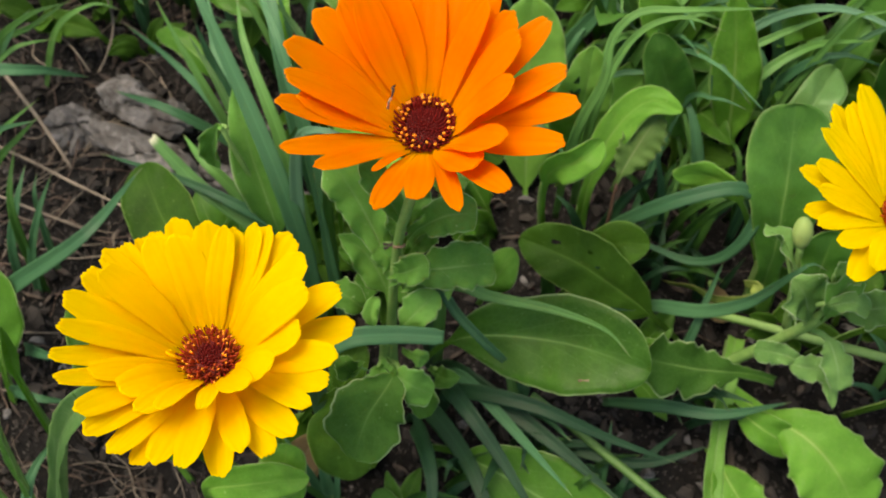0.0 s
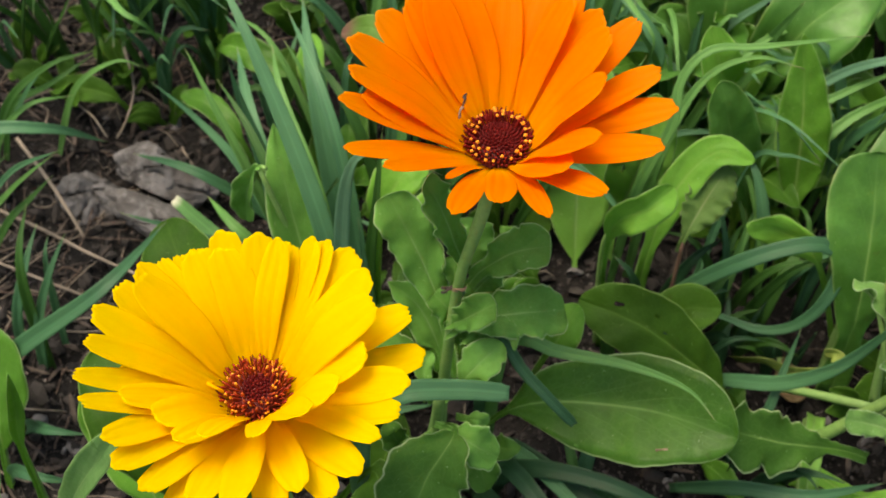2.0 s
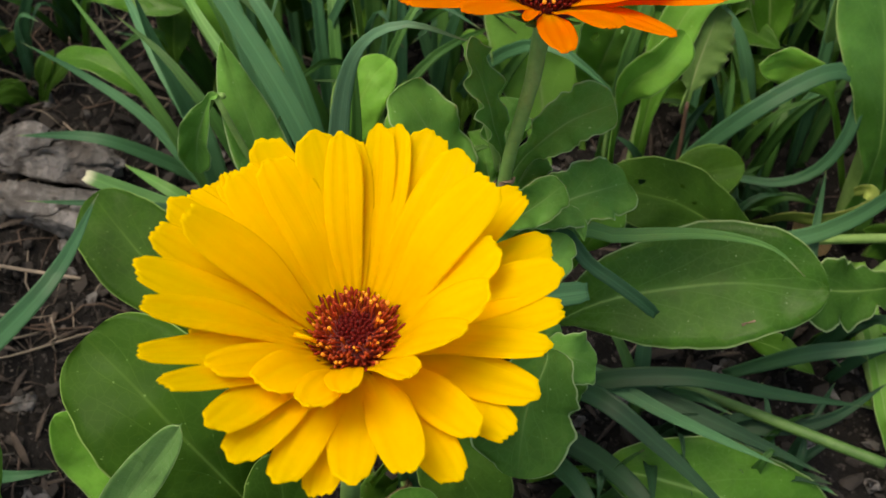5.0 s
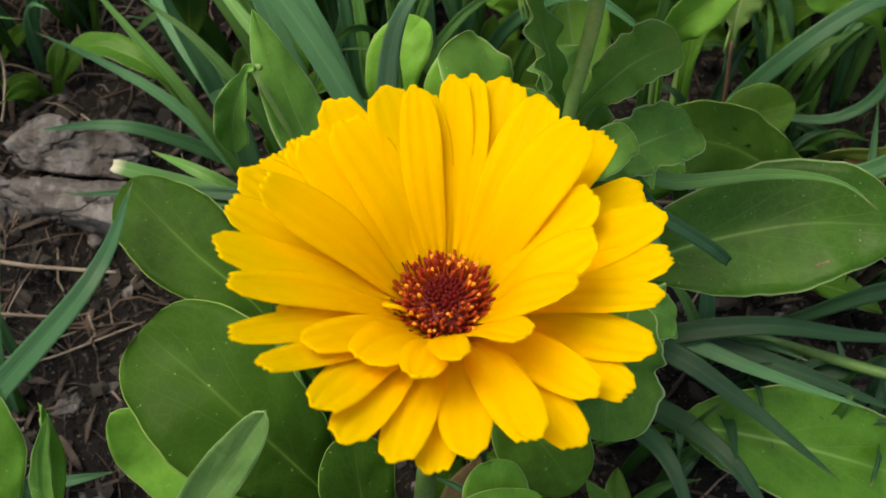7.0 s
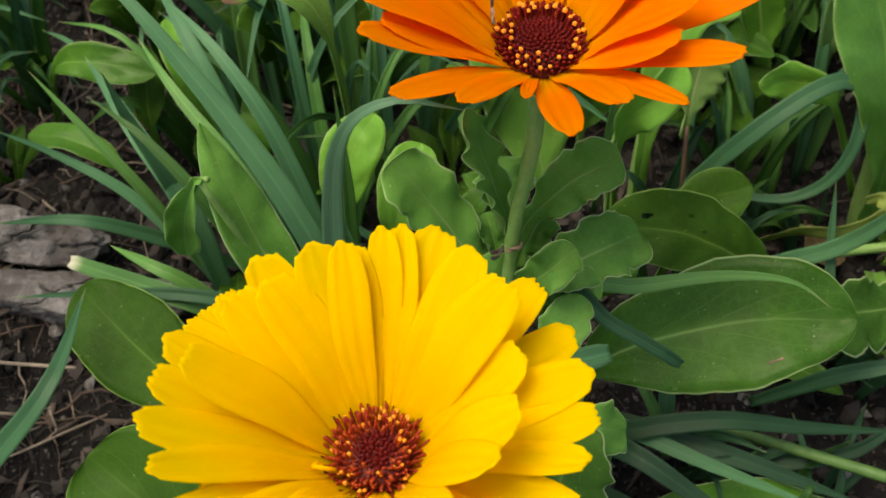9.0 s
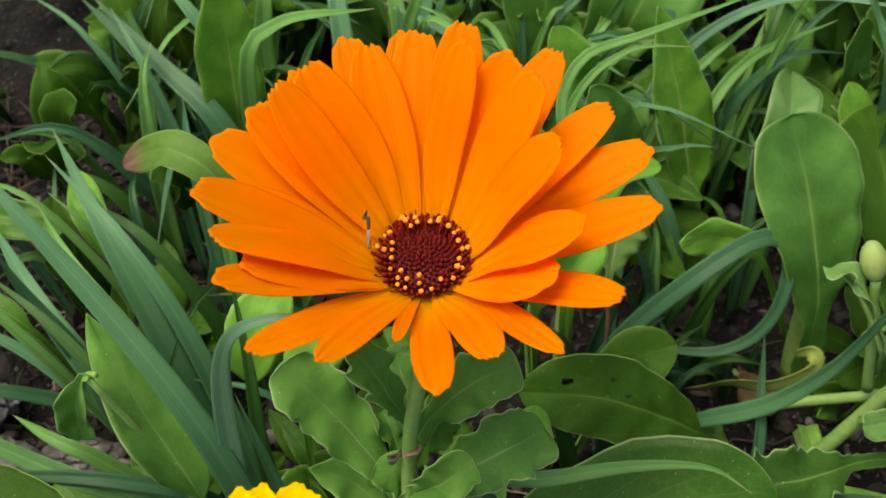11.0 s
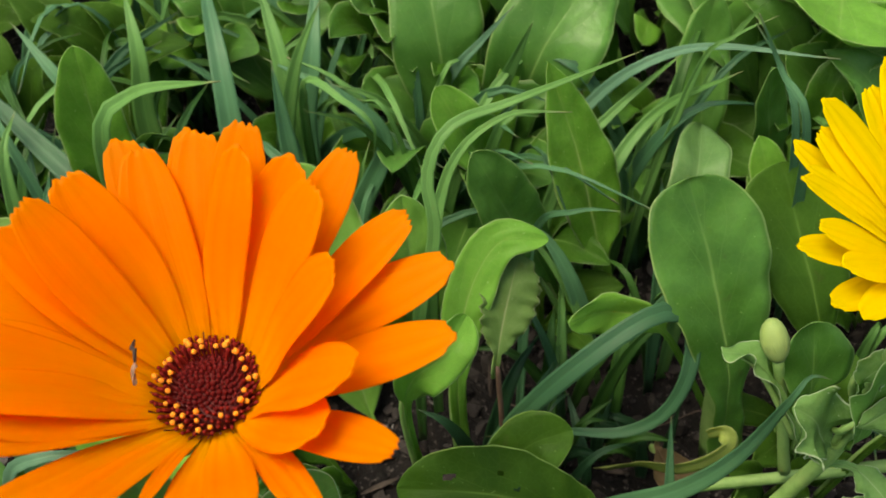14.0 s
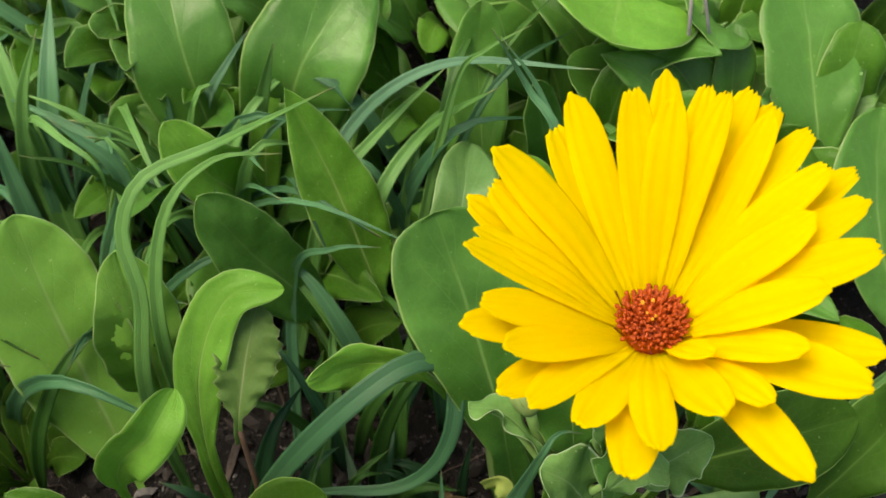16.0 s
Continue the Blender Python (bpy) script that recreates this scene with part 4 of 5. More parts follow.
leaf(lemon_plant, [(97, 124, 48), (93.5, 130.5, 60), (90.5, 136, 64.5), (85.8, 138.3, 66)], 5.5, LEAF_FELT, "oblong", wave=1.8, count=3, roll=(20, 45), lobes=0.15)
leaf(lemon_plant, [(98.5, 118.5, 46), (97, 118.5, 56), (94, 120, 64.5), (90.6, 122.6, 68)], 12.5, LEAF_FELT, "oval", wave=2.0, count=4, channel=0.35, lobes=0.15)
leaf(lemon_plant, [(100.9, 118.7, 51.7), (99.7, 115, 61.2), (99.7, 115.6, 73.7), (101.6, 116.1, 88.9)], 7, LEAF_GREY, "oval", wave=0.9, count=3, lobes=0.14)
leaf(lemon_plant, [(99.6, 118.4, 60), (97.6, 114.2, 70), (102.4, 112.8, 76), (106.1, 111.2, 74)], 5.0, LEAF_FELT, "oblong", wave=1.2, count=3, lobes=0.13)
leaf(lemon_plant, [(100.5, 118.6, 70), (99, 118.6, 77), (100.6, 118.2, 81), (103.4, 117.3, 82)], 6.0, LEAF_FELT, "oblong", wave=1.2, count=3, lobes=0.13)
leaf(lemon_plant, [(101.9, 119.7, 53.8), (104.6, 118.3, 56.9), (109.6, 114.9, 67.1), (115.5, 113.7, 72)], 9, LEAF_FELT, "oval", wave=0.9, count=4, lobes=0.12)
leaf(lemon_plant, [(98.1, 119, 45.8), (103.9, 115.9, 45.4), (105.6, 108.2, 45.4), (105.8, 102.1, 42.7)], 8, LEAF_FELT, "oval", wave=0.9, count=4, lobes=0.14)
leaf(lemon_plant, [(90.5, 118.8, 33.4), (94.7, 110.2, 41.8), (100.9, 108.4, 41.8), (107.6, 107.3, 41.2)], 7, LEAF_FELT, "lance", wave=0.9, count=4, lobes=0.14)
leaf(lemon_plant, [(100.5, 110.5, 38), (97, 110.5, 42), (92.2, 111.7, 44), (84.7, 112.9, 45)], 6.0, LEAF_FELT, "oblong", wave=1.2, count=3, lobes=0.15)
leaf(lemon_plant, [(101.7, 110.5, 38), (103.1, 107.8, 40), (104.7, 103.4, 40), (105.2, 98.8, 38)], 3.6, LEAF_FELT, "lance", wave=1.0, count=3, lobes=0.15)
leaf(lemon_plant, [(86.1, 126.3, 19.4), (80.5, 106.2, 20.2), (76.7, 84.6, 14), (76, 66.3, 9)], 5.5, LEAF_SOFT, "oval", channel=0.35, wave=0.7, petiole=5.0, label="flat pale strap-like leaf stalk")
leaf(lemon_plant, [(77.1, 96.7, 8), (79.1, 90.4, 14), (82.3, 83.5, 14), (88, 75.5, 10)], 13, LEAF_LIGHT, "oval", wave=0.8, lobes=0.1)
leaf(lemon_plant, [(77.2, 112.6, 10), (83.5, 103.2, 23), (90.4, 96.1, 25.8), (99.5, 92.8, 20.1)], 10, LEAF_LIGHT, "oval", wave=0.8)


def bud(plant, centre, r, stem):
    """A closed flower bud wrapped in narrow bracts, on its stalk."""
    v, f = [], []
    for i in range(9):
        a = -math.pi / 2 + math.pi * i / 8
        for j in range(16):
            th = 2 * math.pi * j / 16
            k = 1 + 0.025 * math.cos(8 * th)
            v.append((r * k * math.cos(a) * math.cos(th) + 1e-6, r * k * math.cos(a) * math.sin(th), 1.8 * r * math.sin(a) * (1.0 if a < 0 else 0.9)))
    f = [(i * 16 + j, i * 16 + (j + 1) % 16, (i + 1) * 16 + (j + 1) % 16, (i + 1) * 16 + j) for i in range(8) for j in range(16)]
    body = make("flower_bud", mm(v), f, BUD, plant, None, "round pale green unopened bud")
    body.location = [c * 0.001 for c in centre]
    body.rotation_euler = (radians(-35), 0, 0)
    for i in range(9):
        a = i * 2 * math.pi / 9
        d = np.array([math.cos(a), math.sin(a), 0])
        pts = mm([0.5 * r * d + [0, 0, -1.6 * r], 1.03 * r * d, 0.45 * r * d + [0, 0, 1.5 * r]])
        verts, faces, uv = ribbon(pts, lambda v: 0.0015 * np.sin(np.pi * (0.2 + 0.78 * v)) + 0.00003, 9, 5, tuple(d), (0, 0), -0.3, thick=0.0002)
        make("bract", verts, faces, BUD, body, uv)
    stalk("stem", plant, stem, [1.1, 1.1, 1.3], STEM)


bud(lemon_plant, (94.6, 135.7, 68), 2.6, [(94.6, 133.3, 64.6), (95.8, 130, 52), (97.8, 125.2, 30.6)])
leaf(lemon_plant, [(99.6, 125, 35.3), (100.1, 127.9, 53.9), (101.4, 131.5, 62.8), (102.9, 135.4, 69)], 14, LEAF_BACK, "oval", wave=0.6, channel=0.1)

# ---- leafy plants without flowers behind ----
back_plant = empty("leafy_plant", "low leafy plant with upright spoon-shaped green leaves", "plant", "leafy plants")
leaf(back_plant, [(86, 175.4, 8), (87.1, 186.8, 32), (85.6, 198.3, 58), (82.8, 207.4, 77)], 15, LEAF_LIGHT, "lance", channel=0.2, petiole=4.0, label="upright lance-shaped leaf with a pale midrib")
leaf(back_plant, [(79.9, 185.9, 8), (76, 188.7, 25.9), (65.5, 188.9, 58.1), (60, 193.2, 74.8)], 15.5, LEAF_BACK, "oval", channel=0.14)
leaf(back_plant, [(36.5, 180.4, 8), (38.1, 185.5, 24), (41.6, 183, 58.9), (43.4, 188.9, 74.9)], 16.5, LEAF_SOFT, "oval", label="dull leaf with chewed holes", n=90, m=41, holes=((0.30, 0.73, 0.10, 0.055), (0.38, 0.775, 0.07, 0.03), (0.24, 0.62, 0.06, 0.028), (0.29, 0.84, 0.05, 0.02), (0.6, 0.66, 0.03, 0.012)))
leaf(back_plant, [(27, 172, 8), (26.5, 180, 14), (26.7, 201.8, 48.6), (27.8, 213.7, 65.2)], 25, LEAF_SOFT, "oval", channel=0.1)
leaf(back_plant, [(41.8, 160.3, 12), (43.2, 164, 40), (48.3, 170.3, 58.6), (57.7, 175.6, 67.8), (67.2, 172.8, 67.5)], 9.5, LEAF_LIGHT, "oval", petiole=3.5, channel=0.12)
leaf(back_plant, [(31.3, 151, 12), (29.7, 152.7, 63.5), (37.8, 152.4, 75.5), (44.2, 157.5, 77.1)], 9, LEAF_LIGHT, "oval", channel=0.5, roll=(20, 20))
leaf(back_plant, [(49.4, 158.9, 47.8), (50.9, 160.7, 53), (56.3, 168, 59.1), (62, 175, 63.1)], 11, LEAF_DULL, "oval", wave=0.6, lobes=0.12, count=8)
stalk("stem", back_plant, [(50.4, 159.8, 50.9), (48.3, 153.7, 31), (43.2, 149.5, 6)], [0.5, 0.6, 0.8], STEM_RED)
far_plant = empty("leafy_plant", "clump of broad upright leaves on long stalks", "plant", "leafy plants")
leaf(far_plant, [(69.2, 218.3, 8), (69.8, 230.6, 33.1), (70.1, 240.5, 61.6), (75, 261.3, 73.5)], 22, LEAF_BACK, "oval", channel=0.1)
leaf(far_plant, [(79.4, 215.7, 8), (82.1, 226, 29.4), (90.2, 226.6, 58.9), (111.4, 237.6, 69)], 25, LEAF_BACK, "oval", channel=0.14)
leaf(far_plant, [(75.5, 207.7, 8), (72.1, 214.2, 35.1), (64.2, 208, 62.3), (59.9, 213, 74.3)], 14, LEAF_LIGHT, "oval", channel=0.35)
leaf(far_plant, [(73.4, 211.5, 8), (75, 218.6, 30.8), (80.1, 225.4, 47.1), (87.3, 231.9, 61.7)], 7, LEAF_LIGHT, "lance")
leaf(far_plant, [(112.6, 191, 8), (118.5, 199, 34.1), (125.1, 213.1, 53.9), (129.2, 218.3, 67.8)], 13, LEAF_BACK, "oval")
leaf(far_plant, [(100.6, 172.5, 8), (98.6, 177.1, 34.6), (105.5, 181.5, 55.6), (114.4, 194.9, 55.5)], 12.5, LEAF_PALE, "oval", channel=0.3)
leaf(far_plant, [(131.7, 182, 8), (132, 187.5, 30), (129, 190.9, 53.4), (126.9, 191, 71.2)], 10, LEAF_BACK, "oval")
leaf(far_plant, [(121.7, 165.5, 8), (121.7, 172.5, 36.6), (120.7, 175, 50.5), (120.6, 182.9, 61.2)], 9, LEAF_LIGHT, "oval")
side_plant = empty("leafy_plant", "tall leafy plant with large smooth overhanging leaves", "plant", "leafy plants")
leaf(side_plant, [(202.5, 267.1, 8), (187, 251.3, 30.8), (166.5, 222.5, 57.9), (145.8, 194.4, 68.8)], 38, LEAF_LIGHT, "spoon", channel=0.12)
leaf(side_plant, [(175.9, 156.8, 8), (182.2, 167.3, 37.7), (189, 183.2, 51), (196.6, 201.1, 59.4)], 24, LEAF_BACK, "oval", channel=0.12)
leaf(side_plant, [(170.7, 116.5, 8), (176.8, 128.1, 29.4), (178.7, 145.8, 46.6), (188.5, 161.8, 58.8)], 21, LEAF_BACK, "oval")
leaf(side_plant, [(188.2, 214.3, 8), (182.1, 206.9, 40.6), (174.7, 198.6, 56.1), (167, 188.4, 61.9)], 18, LEAF_BACK, "oval")
leaf(side_plant, [(164.3, 209.8, 8), (158.7, 203, 26.5), (152.6, 202.4, 43.2), (144.1, 207.9, 51.9)], 17, LEAF_BACK, "oval")
left_plant = empty("leafy_plant", "seedling with long pale leaves in grass", "plant", "leafy plants")
leaf(left_plant, [(-40.4, 139.6, 8), (-42.9, 144.5, 51.5), (-46.9, 154.2, 74.3), (-49.4, 164.6, 92.7)], 11.5, LEAF_GREY, "lance", channel=0.25, wave=2.6, count=2.3, label="long lance-shaped leaf with a pale wavy rim")
leaf(left_plant, [(-18.6, 188.6, 10), (-19.1, 190.3, 74.1), (-26.9, 199.2, 87.3), (-37.7, 208.6, 77.2)], 8, LEAF_PINK, "oval", label="yellowish leaf with a pink tip")
leaf(left_plant, [(-13.3, 230.2, 8), (-11.8, 238.6, 29.1), (-9.5, 240.4, 57.6), (-6.6, 245.6, 84.9)], 15, LEAF_LIGHT, "oval")
leaf(left_plant, [(-64.2, 201.2, 12), (-70.5, 207.2, 34.1), (-79.5, 215.9, 39.7), (-89.6, 223, 37.9)], 8, LEAF_MID, "oval", roll=(10, 25))
stalk("stem", left_plant, [(-42.3, 145.6, 10), (-45.7, 149.9, 54.1), (-52.3, 155.1, 87.7)], [1.1, 0.9, 0.6], STEM)
leaf(left_plant, [(-52.3, 155, 88.7), (-53.8, 156.1, 86.7), (-57.7, 158.1, 74.7), (-60.1, 159.6, 61.5)], 7, LEAF_GREY, "oval", channel=0.6, label="small folded hanging leaf")
leaf(left_plant, [(-105, 227.1, 12), (-111.8, 228.8, 27.8), (-121.8, 231.8, 30.3), (-133.7, 235.6, 25.9)], 9, LEAF, "oval")
leaf(left_plant, [(-86.8, 247.7, 10), (-80.8, 241.6, 37), (-70.6, 234.3, 43.9), (-56.6, 225.2, 43.4)], 9.5, LEAF_MID, "oval", roll=(0, 10))
leaf(left_plant, [(-60.6, 220.5, 8), (-62.1, 223.2, 26.8), (-59.9, 228.9, 36.9), (-57.9, 237.2, 42)], 9, LEAF, "oval")
leaf(left_plant, [(-46.7, 213, 8), (-48, 216.3, 34.2), (-49.6, 222.7, 48.2), (-50.5, 235.5, 49.8)], 8, LEAF_LIGHT, "oval")
leaf(left_plant, [(-30.7, 157.6, 8), (-27.1, 164.1, 52.7), (-22, 169.4, 65), (-15.1, 175.4, 66.9)], 12, LEAF_LIGHT, "oval")
leaf(left_plant, [(-22.8, 149.6, 8), (-19.3, 154.3, 48.7), (-15, 158, 62.4), (-9, 164.1, 67.9)], 11, LEAF_LIGHT, "spoon")

# ---- grass ----
near_grass = empty("grass_tuft", "loose tuft of bluish green grass blades beside the orange flower", "grass", "grass tufts")
grass(near_grass, [(-34.3, 132.5, 8), (-36.1, 139.8, 76.8), (-50.9, 168.4, 111.1), (-63.2, 190.5, 121.9)], 5.6, GRASS_MID, channel=0.16, label="wide bluish green blade")
grass(near_grass, [(-38.5, 143.6, 8), (-34.5, 139.6, 66.1), (-29.8, 139.5, 104.7), (-22.1, 134.1, 120.4), (-9.6, 132.2, 115.1)], 5.0, GRASS_BLUE, channel=0.12, roll=(-38, -5), label="arching bluish blade")
grass(near_grass, [(-39.6, 145, 33.2), (-57, 153.8, 45.4), (-67.6, 160.8, 49.6), (-86.3, 183.3, 38.4)], 4.2, GRASS_CUT, blunt=True, label="cut blade with a straw-coloured end")
grass(near_grass, [(-41.4, 148.9, 38.2), (-57.7, 154.9, 50.3), (-76.7, 163.9, 49.6), (-98.1, 172.8, 46.8)], 3.6)
grass(near_grass, [(-50.2, 185, 12), (-69.5, 189.6, 30.9), (-83.3, 193.1, 39.5), (-102, 203.3, 33.8)], 3.6)
grass(near_grass, [(-40.4, 149.6, 10), (-50.6, 165.1, 54.5), (-60.1, 181.8, 69.7), (-70.1, 197.6, 72.1)], 3.8, GRASS_DEEP)
grass(near_grass, [(-36.5, 149.6, 10), (-42.8, 169, 56.3), (-52.4, 191.6, 71.5), (-56.9, 210.1, 71.7)], 4.4, GRASS_PALE)
grass(near_grass, [(-30.5, 145.6, 10), (-34.7, 166.8, 64.2), (-41.2, 185.3, 82.9), (-51, 209.5, 85.5)], 4.5, GRASS_MID)
grass(near_grass, [(-30.5, 139.6, 10), (-29.1, 147.7, 54), (-26.4, 155.1, 75.4), (-24.3, 165.6, 90.5)], 3.6, GRASS_DEEP)
grass(near_grass, [(-48.4, 159.7, 10), (-61.2, 167.8, 34.7), (-68.9, 173.3, 41.2), (-77.4, 185.2, 37.3)], 4.2, GRASS_PALE)
grass(near_grass, [(-26.4, 128.4, 8), (-27.5, 132.8, 43.4), (-28.7, 139.7, 63.9), (-30.2, 148.6, 78.2)], 3.6)
grass(near_grass, [(-59.9, 184.4, 21.6), (-70.3, 197.2, 37.2), (-83.2, 207.8, 45.8), (-94.6, 214.1, 53.2)], 3.2, GRASS_MID)
grass(near_grass, [(-58, 182.4, 14), (-66, 189.9, 45.2), (-73.5, 199.1, 60.9), (-80.5, 209.7, 71.7)], 3.0, GRASS_PALE, label="thin blade with a dry brown tip")
grass(near_grass, [(-56.1, 186.7, 14), (-59.9, 187.5, 50.4), (-63.3, 191.3, 67.9), (-64.9, 193.4, 82.2)], 4.6, GRASS_MID)
left_grass = empty("grass_tuft", "sparse green grass blades on bare soil", "grass", "grass tufts")
grass(left_grass, [(-138.9, 129.5, 12), (-121.1, 128.3, 43.6), (-90.7, 134.8, 68.3), (-80.1, 159.1, 61.7)], 5.4)
grass(left_grass, [(-119.1, 141.8, 12), (-119.2, 148.3, 39.9), (-118.6, 154.4, 53.9), (-117.4, 166.2, 60)], 3.6, GRASS_DEEP)
grass(left_grass, [(-121.2, 139.9, 12), (-118.2, 145.3, 32.5), (-113.5, 152.8, 45.4), (-109, 162.3, 52.2)], 3.2)
grass(left_grass, [(-124.9, 125.5, 12), (-115.9, 118.9, 28.5), (-107.3, 114.3, 35.3), (-99.2, 114, 33.7)], 4.0)
grass(left_grass, [(-125.1, 109.7, 12), (-117, 105.9, 30.2), (-108.8, 101.8, 36.2), (-98.9, 101.7, 32.3)], 4.0)
grass(left_grass, [(-148.9, 197.1, 18.1), (-138.1, 202.5, 42), (-127.7, 206.2, 52), (-116.2, 210.5, 51.2)], 3.0, GRASS_PALE)
grass(left_grass, [(-150.8, 171.1, 14), (-144.3, 176.9, 32.3), (-138, 184.6, 44.1), (-131.9, 192.4, 48)], 2.6, GRASS_DEEP)
grass(left_grass, [(-149.1, 215.1, 12), (-141.4, 220.6, 34), (-126, 218.2, 46.9), (-112.1, 224.3, 53.3)], 2.6, GRASS_DEEP)
grass(left_grass, [(-166.8, 193.2, 14), (-144.8, 199.4, 45.4), (-124, 202.7, 45.9), (-112.1, 211.7, 28.9)], 4.8, GRASS_MID, label="wide blade with a dry straw-coloured tip")
grass(left_grass, [(-151, 205.2, 12), (-134.8, 206.3, 50), (-118.2, 206.7, 66.9), (-103.9, 207.7, 72.3)], 3.2, GRASS_DEEP)
grass(left_grass, [(-148.9, 173.2, 14), (-131.6, 165.5, 52.1), (-110.3, 154.5, 87.2), (-91.5, 146, 106.4)], 3.0, GRASS_MID)
grass(left_grass, [(-133.1, 216.9, 12), (-120.5, 220.7, 41.3), (-106.3, 222.1, 52.4), (-97.1, 220.9, 51.4)], 2.4, GRASS_PALE)
grass(left_grass, [(-146.9, 173.3, 14), (-134.4, 179.8, 31.9), (-127.2, 183.6, 37.9), (-120.1, 188.4, 42.8)], 2.8, GRASS_DEEP)
grass(left_grass, [(-127.4, 144.1, 12), (-124.3, 149, 33.8), (-121, 158.6, 43.9), (-118.9, 168.4, 47.9)], 3.4)
grass(left_grass, [(-117.1, 149.5, 12), (-117.2, 157.3, 32.9), (-117.1, 162.1, 42.1), (-117.1, 168, 43.3)], 2.6)
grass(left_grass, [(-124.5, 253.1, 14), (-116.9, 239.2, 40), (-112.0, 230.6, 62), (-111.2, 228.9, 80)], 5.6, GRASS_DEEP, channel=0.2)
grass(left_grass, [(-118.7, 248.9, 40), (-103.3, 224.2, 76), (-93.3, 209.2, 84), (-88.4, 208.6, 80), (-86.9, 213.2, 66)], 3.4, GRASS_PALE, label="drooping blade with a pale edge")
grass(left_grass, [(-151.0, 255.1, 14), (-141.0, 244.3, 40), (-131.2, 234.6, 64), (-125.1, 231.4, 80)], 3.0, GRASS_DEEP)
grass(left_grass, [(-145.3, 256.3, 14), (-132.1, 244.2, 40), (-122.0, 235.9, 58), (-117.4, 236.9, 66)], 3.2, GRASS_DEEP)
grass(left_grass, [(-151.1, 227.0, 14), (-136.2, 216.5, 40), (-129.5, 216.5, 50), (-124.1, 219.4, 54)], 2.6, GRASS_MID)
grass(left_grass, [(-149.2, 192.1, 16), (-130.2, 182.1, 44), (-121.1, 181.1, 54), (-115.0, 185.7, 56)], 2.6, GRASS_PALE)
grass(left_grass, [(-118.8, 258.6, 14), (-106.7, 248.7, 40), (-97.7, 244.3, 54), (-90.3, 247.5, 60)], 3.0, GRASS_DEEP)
mid_grass = empty("grass_tuft", "bent ribbon-like grass blades over the leaves", "grass", "grass tufts")
grass(mid_grass, [(-28.4, 99.2, 63.2), (-20.1, 100.4, 81.6), (-7.7, 102.2, 81.1), (3.9, 102.3, 79.2)], 5.2, GRASS_MID, blunt=True, channel=0.1)
grass(mid_grass, [(39.6, 151.9, 10), (48.3, 153.6, 33.1), (63.6, 152.2, 53.1), (80.8, 153.5, 59.3), (88.4, 152, 53.6), (85.9, 146.2, 45.3), (79.8, 143.4, 37.2), (71.7, 145.3, 31.5), (60.4, 151.1, 30.2), (46.2, 157.7, 27)], 4.4, GRASS, channel=0.1, n=46, label="blade bent over into a loop")
grass(mid_grass, [(35.6, 170.3, 10), (38.3, 170, 57.2), (44.7, 174, 80.2), (46.2, 179.8, 90.1), (52.7, 183.6, 96.3), (64.8, 183.2, 97.7), (82.7, 171.3, 113.4)], 3.0, GRASS_PALE, n=44, channel=0.1, label="blade bent over into an arch")
grass(mid_grass, [(44.2, 178.2, 58.6), (52.6, 186.6, 80.4), (63.7, 186.4, 90.5), (74, 178.8, 94.9)], 3.2, GRASS_PALE)
grass(mid_grass, [(69.6, 198.9, 16), (90.7, 211.9, 48), (111.7, 204, 70.8), (134.8, 181.5, 79.4)], 3.2, GRASS_BLUE)
grass(mid_grass, [(69.7, 192.9, 15.8), (83.6, 201.2, 46.7), (98, 206.9, 53.8), (117.2, 208.8, 64.6)], 3.6, GRASS_PALE)
grass(mid_grass, [(78, 187.2, 15.1), (91.9, 195.5, 46), (107.4, 202.2, 55.3), (118.5, 190.3, 74.7)], 3.8, GRASS_PALE)
grass(mid_grass, [(100.8, 193.8, 33.7), (113.4, 198.3, 70.3), (118.8, 195.8, 79.3), (127, 193.3, 84.1)], 2.4, GRASS_PALE)
grass(mid_grass, [(124, 165.4, 10.4), (121.3, 170.7, 74), (119.1, 179.4, 84.5), (114.6, 183.9, 97.8)], 3.2, GRASS_MID)
grass(mid_grass, [(125.9, 169.4, 10.7), (123.3, 175.1, 65.8), (123.1, 182.7, 78.3), (119.3, 190.1, 88)], 2.8, GRASS_MID)
grass(mid_grass, [(57.9, 167, 10), (71.1, 189.1, 44), (79.6, 185.6, 54), (87.9, 180.3, 56)], 2.6, GRASS_MID)
# most of these blades carry the shade over them in their colour
low_grass = empty("grass_tuft", "drooping grass blades near the soil, darkened for shade", "grass", "grass tufts")
grass(low_grass, [(1.4, 115.9, 22.1), (8.5, 108.6, 34.4), (29, 91.9, 36.1), (50.3, 73.7, 33.4)], 5.6, GRASS_SHADED)
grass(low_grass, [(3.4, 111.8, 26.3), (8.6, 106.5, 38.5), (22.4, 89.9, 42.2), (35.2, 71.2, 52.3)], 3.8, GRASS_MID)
grass(low_grass, [(1.7, 107.7, 32.5), (7.8, 97.5, 44.8), (17.5, 84, 42.6), (29.5, 65.3, 37.1)], 5.0, GRASS_SHADED)
grass(low_grass, [(18.8, 100.6, 12), (35.5, 92.2, 25.8), (55.1, 86.4, 29.1), (73.7, 90.7, 30.9)], 4.2, GRASS_SHADED)
grass(low_grass, [(5.7, 103.6, 36.6), (25.3, 97.6, 44.3), (44.6, 89.9, 41.6), (64, 84, 36.9)], 4.6, GRASS_SHADED)
grass(low_grass, [(-6.3, 100.4, 22.1), (-2, 88, 36.8), (0.1, 76.3, 40.9), (-0.3, 60.8, 32.8)], 5.0, GRASS_SHADED)
